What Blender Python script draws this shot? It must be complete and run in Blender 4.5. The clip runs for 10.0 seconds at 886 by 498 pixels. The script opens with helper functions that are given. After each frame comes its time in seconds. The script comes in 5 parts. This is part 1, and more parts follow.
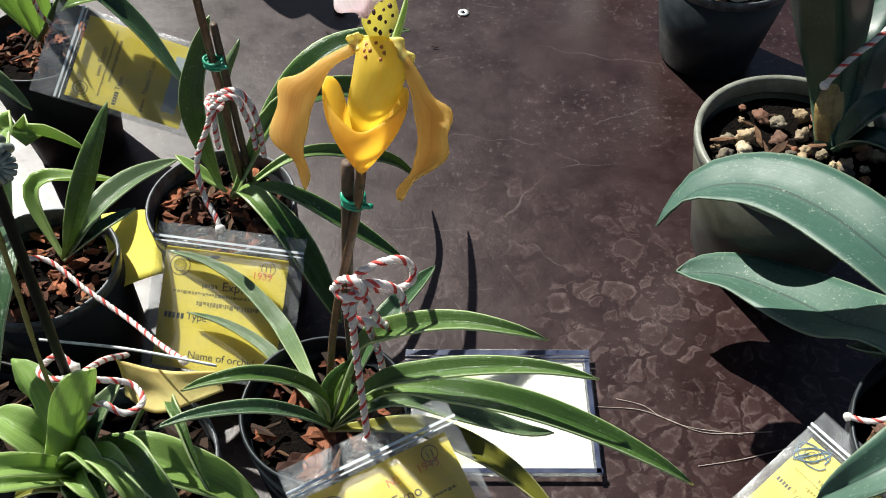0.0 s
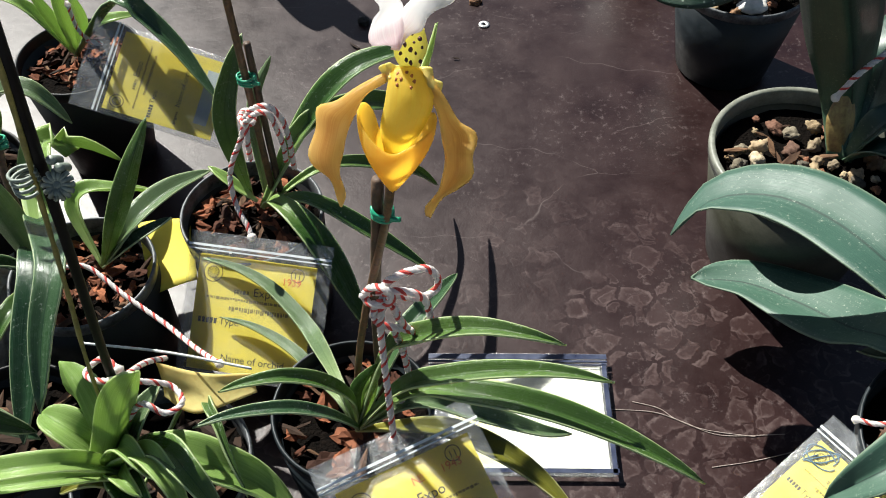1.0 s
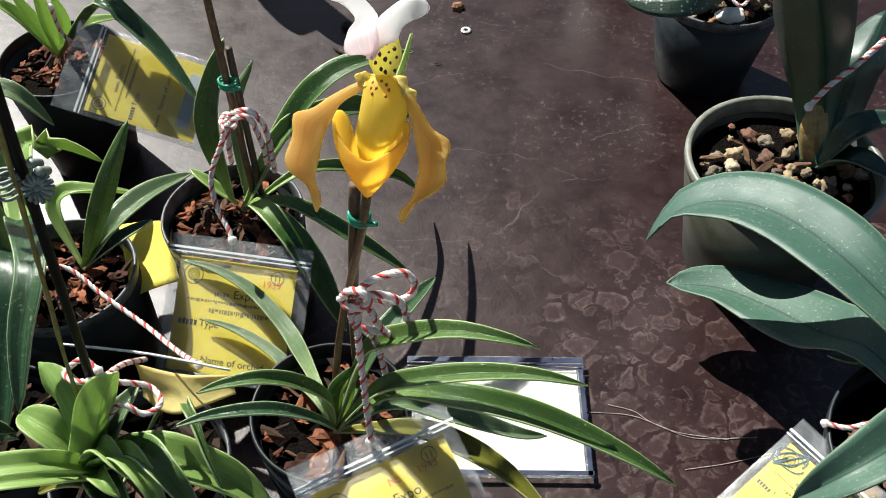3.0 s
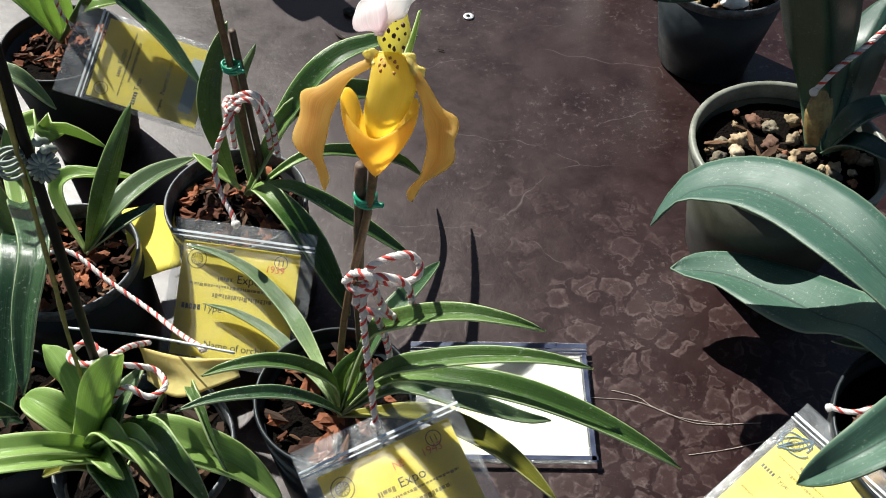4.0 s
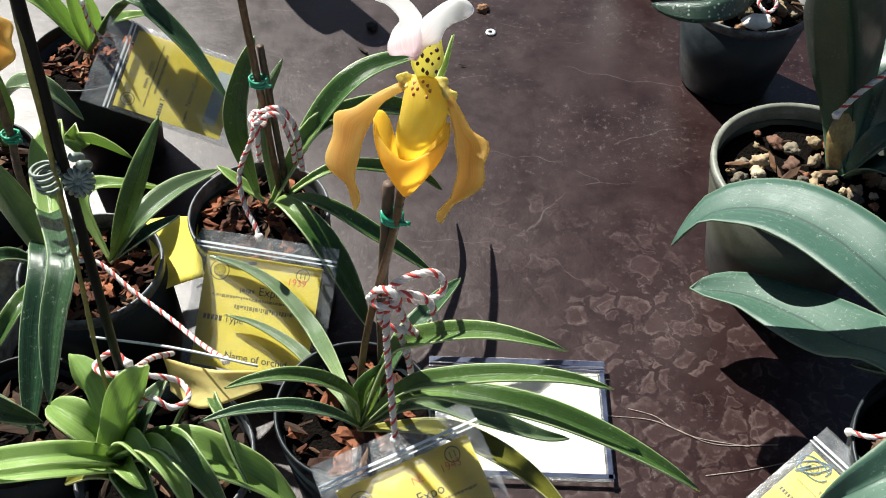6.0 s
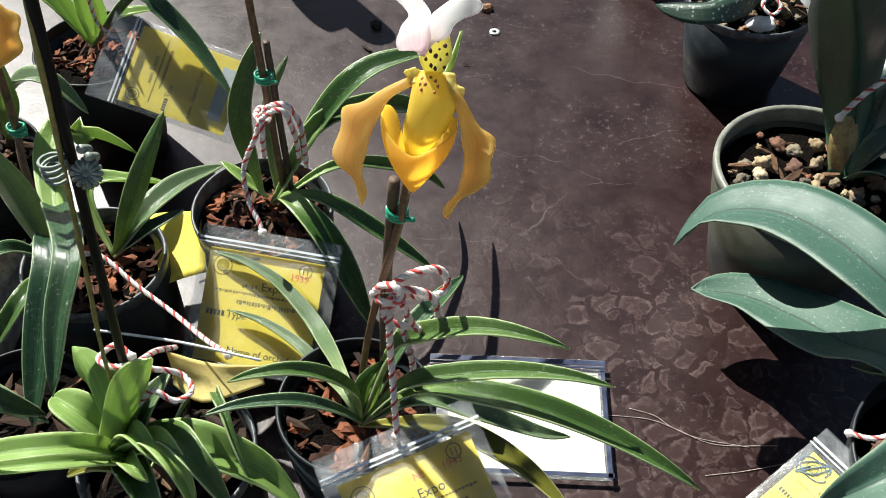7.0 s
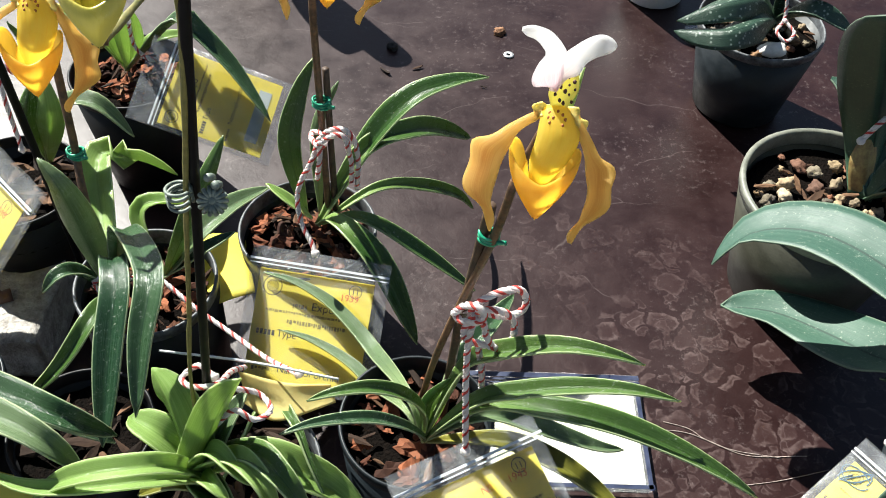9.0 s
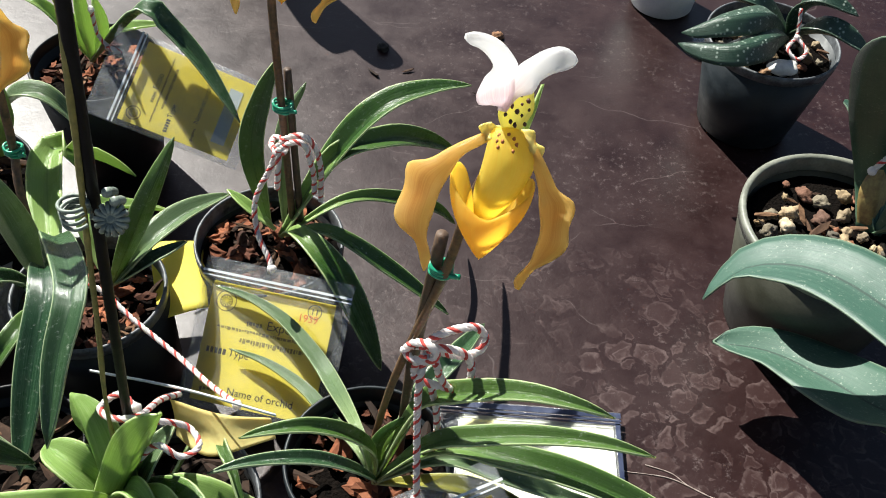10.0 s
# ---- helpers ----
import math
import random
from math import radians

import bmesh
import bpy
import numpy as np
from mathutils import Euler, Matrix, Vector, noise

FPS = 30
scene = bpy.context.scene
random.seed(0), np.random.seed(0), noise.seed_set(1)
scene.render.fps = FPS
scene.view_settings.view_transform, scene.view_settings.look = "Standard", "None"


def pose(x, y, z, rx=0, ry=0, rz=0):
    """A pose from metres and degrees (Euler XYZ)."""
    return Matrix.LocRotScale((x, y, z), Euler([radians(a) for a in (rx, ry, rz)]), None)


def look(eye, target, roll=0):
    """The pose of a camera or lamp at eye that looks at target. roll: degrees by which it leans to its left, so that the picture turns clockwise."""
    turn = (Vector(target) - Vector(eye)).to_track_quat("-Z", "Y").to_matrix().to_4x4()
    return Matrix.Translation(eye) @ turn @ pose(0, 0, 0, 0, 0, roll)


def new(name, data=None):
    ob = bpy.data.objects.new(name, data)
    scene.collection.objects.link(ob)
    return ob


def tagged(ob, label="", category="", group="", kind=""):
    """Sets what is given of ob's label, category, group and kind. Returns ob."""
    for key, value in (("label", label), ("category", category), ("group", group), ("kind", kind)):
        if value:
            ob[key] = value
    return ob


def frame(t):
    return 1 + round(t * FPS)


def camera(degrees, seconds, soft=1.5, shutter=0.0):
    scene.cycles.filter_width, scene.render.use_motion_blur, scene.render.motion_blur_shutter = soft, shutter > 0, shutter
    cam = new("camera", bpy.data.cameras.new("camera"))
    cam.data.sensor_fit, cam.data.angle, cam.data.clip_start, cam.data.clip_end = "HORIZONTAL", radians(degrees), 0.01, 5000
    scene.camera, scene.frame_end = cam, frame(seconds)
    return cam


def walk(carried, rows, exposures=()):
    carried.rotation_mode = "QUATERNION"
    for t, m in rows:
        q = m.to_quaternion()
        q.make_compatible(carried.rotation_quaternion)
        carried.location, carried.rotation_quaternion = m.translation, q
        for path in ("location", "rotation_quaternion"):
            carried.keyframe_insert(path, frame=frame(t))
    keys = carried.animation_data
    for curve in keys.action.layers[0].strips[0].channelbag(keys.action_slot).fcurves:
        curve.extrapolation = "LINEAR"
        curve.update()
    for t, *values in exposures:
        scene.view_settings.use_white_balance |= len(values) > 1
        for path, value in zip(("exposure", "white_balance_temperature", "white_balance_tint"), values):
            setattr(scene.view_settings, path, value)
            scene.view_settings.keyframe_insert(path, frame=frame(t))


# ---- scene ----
cam = camera(50.5, 10.0, soft=1.0)
PATH = [
    (0, (0.002, 0.011, 0.528), (0.004, 1.304, -0.998), 0.2),
    (0.5, (0.0, 0.005, 0.542), (-0.025, 1.297, -0.984), -0.6),
    (1, (0.0, -0.001, 0.547), (-0.038, 1.296, -0.975), -1.1),
    (1.5, (0.003, 0.0, 0.556), (-0.032, 1.306, -0.959), -1.0),
    (2, (0.002, -0.001, 0.554), (-0.024, 1.309, -0.957), -0.7),
    (2.5, (0.004, -0.003, 0.554), (-0.007, 1.306, -0.958), 0.1),
    (4, (0.001, -0.007, 0.549), (-0.003, 1.281, -0.982), 0.5),
    (4.5, (-0.003, -0.004, 0.555), (-0.019, 1.287, -0.972), 0.5),
    (5, (-0.005, -0.002, 0.555), (-0.033, 1.3, -0.962), 0.5),
    (5.5, (-0.004, -0.004, 0.554), (-0.034, 1.299, -0.963), 0.5),
    (7, (-0.006, -0.009, 0.554), (-0.037, 1.295, -0.962), 1.3),
    (7.5, (-0.012, -0.007, 0.55), (-0.04, 1.295, -0.967), 1.7),
    (8, (-0.035, -0.018, 0.553), (-0.07, 1.288, -0.961), 2.0),
    (8.5, (-0.061, -0.027, 0.558), (-0.057, 1.297, -0.94), 2.4),
    (9, (-0.062, -0.019, 0.567), (-0.008, 1.312, -0.926), 3.8),
    (9.5, (-0.051, -0.003, 0.55), (0.003, 1.331, -0.939), 5.3),
    (10, (-0.037, 0.022, 0.541), (-0.005, 1.354, -0.951), 5.6),
]
walk(cam, [(t, look(eye, target, roll)) for t, eye, target, roll in PATH],
     [(0, 1.14), (2, 1.20), (4, 1.12), (5, 1.27), (7.5, 1.30), (8.5, 1.56), (9.2, 1.52), (10, 1.36)])


# ---- light ----
world = bpy.data.worlds.new("sky")
scene.world = world
world.use_nodes = True
wn = world.node_tree
sky = wn.nodes.new("ShaderNodeTexSky")
sky.sky_type = "NISHITA"
sky.sun_disc = False
sky.sun_elevation, sky.sun_rotation = radians(48.0), radians(-39.2)
wn.links.new(sky.outputs[0], wn.nodes["Background"].inputs[0])
wn.nodes["Background"].inputs[1].default_value = 0.033
sun = new("sun", bpy.data.lights.new("sun", "SUN"))
sun.data.energy, sun.data.angle, sun.data.color = 5.0, radians(0.55), (0.97, 0.965, 0.895)
sun.matrix_world = look((-0.57, 0.70, 1.0), (0, 0, 0))


# ---- materials ----
class Nodes:
    """A small node-tree writer for one material."""

    def __init__(self, name):
        self.mat = bpy.data.materials.new(name)
        self.mat.use_nodes = True
        self.tree = self.mat.node_tree
        self.bsdf = self.tree.nodes["Principled BSDF"]
        self.out = self.tree.nodes["Material Output"]

    def add(self, kind, **inputs):
        n = self.tree.nodes.new(kind)
        for k, v in inputs.items():
            self.put(n.inputs[k.replace("_", " ")], v)
        return n

    def put(self, socket, v):
        if isinstance(v, bpy.types.NodeSocket):
            self.tree.links.new(v, socket)
        else:
            socket.default_value = v

    def set(self, **inputs):
        for k, v in inputs.items():
            self.put(self.bsdf.inputs[k.replace("_", " ")], v)
        return self

    def coord(self, kind="Object", scale=(1, 1, 1)):
        c = self.add("ShaderNodeTexCoord")
        m = self.add("ShaderNodeMapping", Vector=c.outputs[kind], Scale=scale)
        return m.outputs[0]

    def noise(self, vec, scale, detail=4.0, rough=0.55, dist=0.0):
        return self.add("ShaderNodeTexNoise", Vector=vec, Scale=scale, Detail=detail, Roughness=rough, Distortion=dist).outputs[0]

    def ramp(self, fac, stops, constant=False):
        n = self.add("ShaderNodeValToRGB", Fac=fac)
        r = n.color_ramp
        if constant:
            r.interpolation = "CONSTANT"
        while len(r.elements) < len(stops):
            r.elements.new(0.5)
        for e, (p, c) in zip(r.elements, stops):
            e.position = p
            e.color = (*c, 1) if isinstance(c, tuple) else (c, c, c, 1)
        return n.outputs[0]

    def mix(self, fac, a, b, how="MIX"):
        n = self.tree.nodes.new("ShaderNodeMix")
        n.data_type, n.blend_type = "RGBA", how
        self.put(n.inputs[0], fac)
        for i, v in ((6, a), (7, b)):
            self.put(n.inputs[i], (*v, 1) if isinstance(v, tuple) else v)
        return n.outputs[2]

    def math(self, how, a, b=0.5):
        n = self.tree.nodes.new("ShaderNodeMath")
        n.operation = how
        self.put(n.inputs[0], a)
        self.put(n.inputs[1], b)
        return n.outputs[0]

    def bump(self, height, strength=0.3, distance=0.001):
        self.put(self.bsdf.inputs["Normal"], self.add("ShaderNodeBump", Height=height, Strength=strength, Distance=distance).outputs[0])
        return self

    def translucent(self, amount, colour):
        t = self.add("ShaderNodeBsdfTranslucent", Color=(*colour, 1) if isinstance(colour, tuple) else colour)
        m = self.add("ShaderNodeMixShader", Fac=amount)
        self.tree.links.new(self.bsdf.outputs[0], m.inputs[1])
        self.tree.links.new(t.outputs[0], m.inputs[2])
        self.tree.links.new(m.outputs[0], self.out.inputs[0])
        return self


def leaf_material(name, dark, light, glow, mottled=0.0, rough=0.34, spots=False, trans=0.3, rib=None, margin=0.9, relief=0.42):
    n = Nodes(name)
    veins = n.noise(n.coord("UV", (30, 0.6, 1)), 3.2, 3, 0.6)
    obj = n.coord("Object")
    patch = n.noise(obj, 48, 5, 0.6)
    info = n.add("ShaderNodeObjectInfo").outputs["Random"]
    sep = n.add("ShaderNodeSeparateXYZ", Vector=n.coord("UV"))
    off = n.math("ABSOLUTE", n.math("SUBTRACT", sep.outputs[0], 0.5), 0)
    col = n.mix(n.ramp(veins, [(0.36, 0.0), (0.62, 1.0)]), dark, light)
    col = n.mix(n.ramp(patch, [(0.40, 0.0), (0.72, 0.6)]), col, dark)
    col = n.mix(n.math("MULTIPLY", info, 0.22), col, glow)
    # paler towards the base, a pale margin and a dark midrib
    col = n.mix(n.ramp(sep.outputs[1], [(0.08, 0.95), (0.40, 0.0)]), col, glow)
    col = n.mix(n.ramp(off, [(0.472, 0.0), (0.492, margin)]), col, n.mix(0.35, glow, (0.75, 0.80, 0.55)))
    col = n.mix(n.ramp(off, [(0.0, 0.85), (0.010, 0.7), (0.024, 0.0)]), col, rib or dark)
    if mottled:
        dust = n.math("MULTIPLY", n.ramp(n.noise(obj, 520, 5, 0.7), [(0.58, 0.0), (0.68, mottled)]), n.ramp(n.noise(obj, 70, 3), [(0.40, 0.1), (0.62, 1.0)]))
        col = n.mix(dust, col, (0.45, 0.50, 0.40))
    if spots:
        v = n.add("ShaderNodeTexVoronoi", Vector=obj, Scale=230.0).outputs["Distance"]
        col = n.mix(n.ramp(v, [(0.12, 0.7), (0.3, 0.0)]), col, (0.40, 0.47, 0.40))
    n.set(Base_Color=col, Roughness=n.ramp(n.math("ADD", n.math("MULTIPLY", patch, 0.7), n.math("MULTIPLY", veins, 0.3)), [(0.3, rough - 0.08), (0.7, rough + 0.10)]))
    n.bump(n.math("ADD", veins, n.math("MULTIPLY", n.noise(obj, 380, 3), 0.45)), relief, 0.0009)
    n.translucent(trans, n.mix(0.45, glow, col))
    return n.mat


def petal_material(name, base, vein, edge, trans=0.35, tint=None, blush=None):
    n = Nodes(name)
    lines = n.noise(n.coord("UV", (15, 0.55, 1)), 2.4, 4, 0.6, 0.5)
    obj = n.coord("Object")
    cloud = n.noise(obj, 75, 4, 0.6)
    sep = n.add("ShaderNodeSeparateXYZ", Vector=n.coord("UV"))
    off = n.math("ABSOLUTE", n.math("SUBTRACT", sep.outputs[0], 0.5), 0)
    col = n.mix(n.ramp(lines, [(0.46, 0.0), (0.68, 0.55)]), base, vein)
    col = n.mix(n.ramp(cloud, [(0.35, 0.0), (0.8, 0.6)]), col, edge)
    if blush:
        inner = n.math("MULTIPLY", n.ramp(off, [(0.05, 1.0), (0.40, 0.0)]), n.ramp(sep.outputs[1], [(0.25, 0.0), (0.5, 1.0), (0.82, 0.8), (0.95, 0.0)]))
        col = n.mix(n.math("MULTIPLY", inner, n.ramp(lines, [(0.36, 0.35), (0.6, 0.95)])), col, blush)
    if tint:
        col = n.mix(n.math("MULTIPLY", n.ramp(sep.outputs[1], [(0.12, 0.9), (0.5, 0.0)]), n.ramp(lines, [(0.35, 0.35), (0.6, 1.0)])), col, tint)
    n.set(Base_Color=col, Roughness=n.ramp(cloud, [(0.3, 0.22), (0.7, 0.36)]))
    n.bump(n.math("ADD", lines, n.math("MULTIPLY", n.noise(obj, 300, 3), 0.3)), 0.3, 0.0007)
    n.translucent(trans, n.mix(0.5, edge, col))
    return n.mat


def plain(name, a, b, rough=0.5, scale=80, bump=0.2, metal=0.0, fine=500, dist=0.0006, spec=0.5, trans=0.0):
    n = Nodes(name)
    o = n.coord("Object")
    big, small = n.noise(o, scale, 4), n.noise(o, fine, 4)
    n.set(Base_Color=n.mix(n.ramp(n.math("ADD", n.math("MULTIPLY", big, 0.65), n.math("MULTIPLY", small, 0.35)), [(0.36, 0.0), (0.64, 1.0)]), a, b),
          Roughness=n.ramp(big, [(0.3, max(0.05, rough - 0.1)), (0.7, min(1.0, rough + 0.1))]), Metallic=metal)
    n.put(n.bsdf.inputs["Specular IOR Level"], spec)
    n.bump(small, bump, dist)
    if trans:
        n.translucent(trans, b)
    return n.mat


def pieces_material(name, stops, scale=160, rough=0.85, bump=0.7):
    n = Nodes(name)
    o = n.coord("Object")
    info = n.add("ShaderNodeObjectInfo").outputs["Random"]
    tone = n.ramp(info, stops)
    grain = n.noise(o, scale, 5, 0.65)
    n.put(n.bsdf.inputs["Specular IOR Level"], 0.25)
    n.set(Base_Color=n.mix(n.ramp(grain, [(0.35, 0.65), (0.6, 0.0)]), tone, n.mix(1.0, tone, (0.35, 0.3, 0.28), "MULTIPLY")), Roughness=rough)
    n.bump(grain, bump, 0.0012)
    return n.mat


def film_material(name):
    n = Nodes(name)
    o = n.coord("Object")
    streak = n.noise(n.coord("UV", (3, 60, 1)), 4.0, 4, 0.6)
    crease = n.noise(o, 90, 4, 0.6)
    clear = n.add("ShaderNodeBsdfTransparent", Color=(0.95, 0.96, 0.97, 1))
    haze = n.add("ShaderNodeBsdfDiffuse", Color=(0.80, 0.83, 0.86, 1))
    through_haze = n.add("ShaderNodeBsdfTranslucent", Color=(0.80, 0.83, 0.86, 1))
    scatter = n.add("ShaderNodeMixShader", Fac=0.45)
    n.tree.links.new(haze.outputs[0], scatter.inputs[1])
    n.tree.links.new(through_haze.outputs[0], scatter.inputs[2])
    gloss = n.add("ShaderNodeBsdfGlossy", Color=(1, 1, 1, 1), Roughness=0.2)
    b = n.add("ShaderNodeBump", Height=n.math("ADD", crease, n.math("MULTIPLY", streak, 0.5)), Strength=0.55, Distance=0.0016)
    n.put(gloss.inputs["Normal"], b.outputs[0])
    fres = n.add("ShaderNodeFresnel", IOR=1.5, Normal=b.outputs[0])
    body = n.add("ShaderNodeMixShader", Fac=n.ramp(n.math("ADD", n.math("MULTIPLY", crease, 0.5), n.math("MULTIPLY", streak, 0.5)), [(0.36, 0.03), (0.70, 0.26)]))
    n.tree.links.new(clear.outputs[0], body.inputs[1])
    n.tree.links.new(scatter.outputs[0], body.inputs[2])
    top = n.add("ShaderNodeMixShader", Fac=fres.outputs[0])
    n.tree.links.new(body.outputs[0], top.inputs[1])
    n.tree.links.new(gloss.outputs[0], top.inputs[2])
    n.tree.links.new(top.outputs[0], n.out.inputs[0])
    return n.mat


def table_material():
    """Dark red-brown paint that has lifted in rounded islands with pale rims, scuffed and scratched."""
    n = Nodes("table_paint")
    o = n.coord("Object")
    broad, mid, fine = n.noise(o, 5, 4), n.noise(o, 30, 6, 0.65), n.noise(o, 420, 5, 0.7)

    def shifted(scale, amount):
        w = n.add("ShaderNodeVectorMath")
        w.operation = "SCALE"
        n.put(w.inputs[0], n.add("ShaderNodeTexNoise", Vector=o, Scale=scale, Detail=3.0).outputs["Color"])
        w.inputs["Scale"].default_value = amount
        v = n.add("ShaderNodeVectorMath", Vector=o)
        v.operation = "ADD"
        n.put(v.inputs[1], w.outputs[0])
        return v.outputs[0]

    wob = shifted(60.0, 0.016)
    place = n.add("ShaderNodeSeparateXYZ", Vector=o)
    col = n.mix(n.ramp(mid, [(0.3, 0.0), (0.7, 1.0)]), (0.0080, 0.0020, 0.0020), (0.0195, 0.0066, 0.0062))
    col = n.mix(n.ramp(broad, [(0.4, 0.0), (0.68, 0.6)]), col, (0.0190, 0.0088, 0.0086))
    lift = None
    for scale, low, much in ((50.0, 0.35, 1.0), (100.0, 0.60, 0.7)):
        gap = n.add("ShaderNodeTexVoronoi", Vector=wob, Scale=scale)
        gap.feature = "DISTANCE_TO_EDGE"
        cell = n.add("ShaderNodeTexVoronoi", Vector=wob, Scale=scale)
        pick = n.ramp(n.add("ShaderNodeSeparateColor", Color=cell.outputs["Color"]).outputs[0], [(low, 0.0), (low + 0.02, 1.0)])
        region = n.ramp(n.math("ADD", n.math("MULTIPLY", n.noise(o, 9, 3), 0.6), n.math("ADD", n.math("MULTIPLY", place.outputs[1], -0.9), n.math("MULTIPLY", place.outputs[0], 0.25))), [(0.36, 0.0), (0.52, 1.0)])
        there = n.math("MULTIPLY", n.math("MULTIPLY", pick, region), much)
        inside = n.ramp(gap.outputs["Distance"], [(0.10, 0.0), (0.14, 1.0)])
        rim = n.ramp(gap.outputs["Distance"], [(0.085, 0.0), (0.12, 1.0), (0.15, 1.0), (0.24, 0.0)])
        worn = n.ramp(n.noise(o, 75, 4), [(0.40, 0.0), (0.64, 0.45)])
        col = n.mix(n.math("MULTIPLY", n.math("MULTIPLY", inside, there), 0.55), col, (0.030, 0.0140, 0.0130))
        col = n.mix(n.math("MULTIPLY", n.math("MULTIPLY", rim, there), worn), col, (0.120, 0.085, 0.080))
        h = n.math("MULTIPLY", inside, there)
        lift = h if lift is None else n.math("ADD", lift, h)
    # chalky scuffs and specks
    chalk = n.math("MULTIPLY", n.ramp(n.noise(o, 150, 6, 0.8), [(0.55, 0.0), (0.68, 0.65)]), n.ramp(n.noise(o, 11, 3), [(0.42, 0.0), (0.58, 1.0)]))
    col = n.mix(chalk, col, (0.110, 0.085, 0.082))
    col = n.mix(n.ramp(fine, [(0.66, 0.0), (0.78, 0.5)]), col, (0.15, 0.125, 0.12))
    lines = n.add("ShaderNodeTexVoronoi", Vector=n.add("ShaderNodeMapping", Vector=shifted(14.0, 0.05), Scale=(1, 2.6, 1), Rotation=(0, 0, 0.5)).outputs[0], Scale=4.2)
    lines.feature = "DISTANCE_TO_EDGE"
    col = n.mix(n.math("MULTIPLY", n.ramp(lines.outputs["Distance"], [(0.0, 0.22), (0.004, 0.0)]), n.ramp(n.noise(o, 20, 3), [(0.50, 0.0), (0.6, 1.0)])), col, (0.22, 0.18, 0.17))
    n.set(Base_Color=col, Roughness=n.ramp(n.math("ADD", n.math("MULTIPLY", mid, 0.75), n.math("MULTIPLY", lift, 0.06)), [(0.15, 0.29), (0.55, 0.46)]))
    n.put(n.bsdf.inputs["Specular IOR Level"], 0.32)
    n.bump(n.math("ADD", n.math("ADD", n.math("MULTIPLY", mid, 1.0), n.math("MULTIPLY", fine, 0.25)), n.math("MULTIPLY", lift, 0.10)), 0.26, 0.0014)
    return n.mat


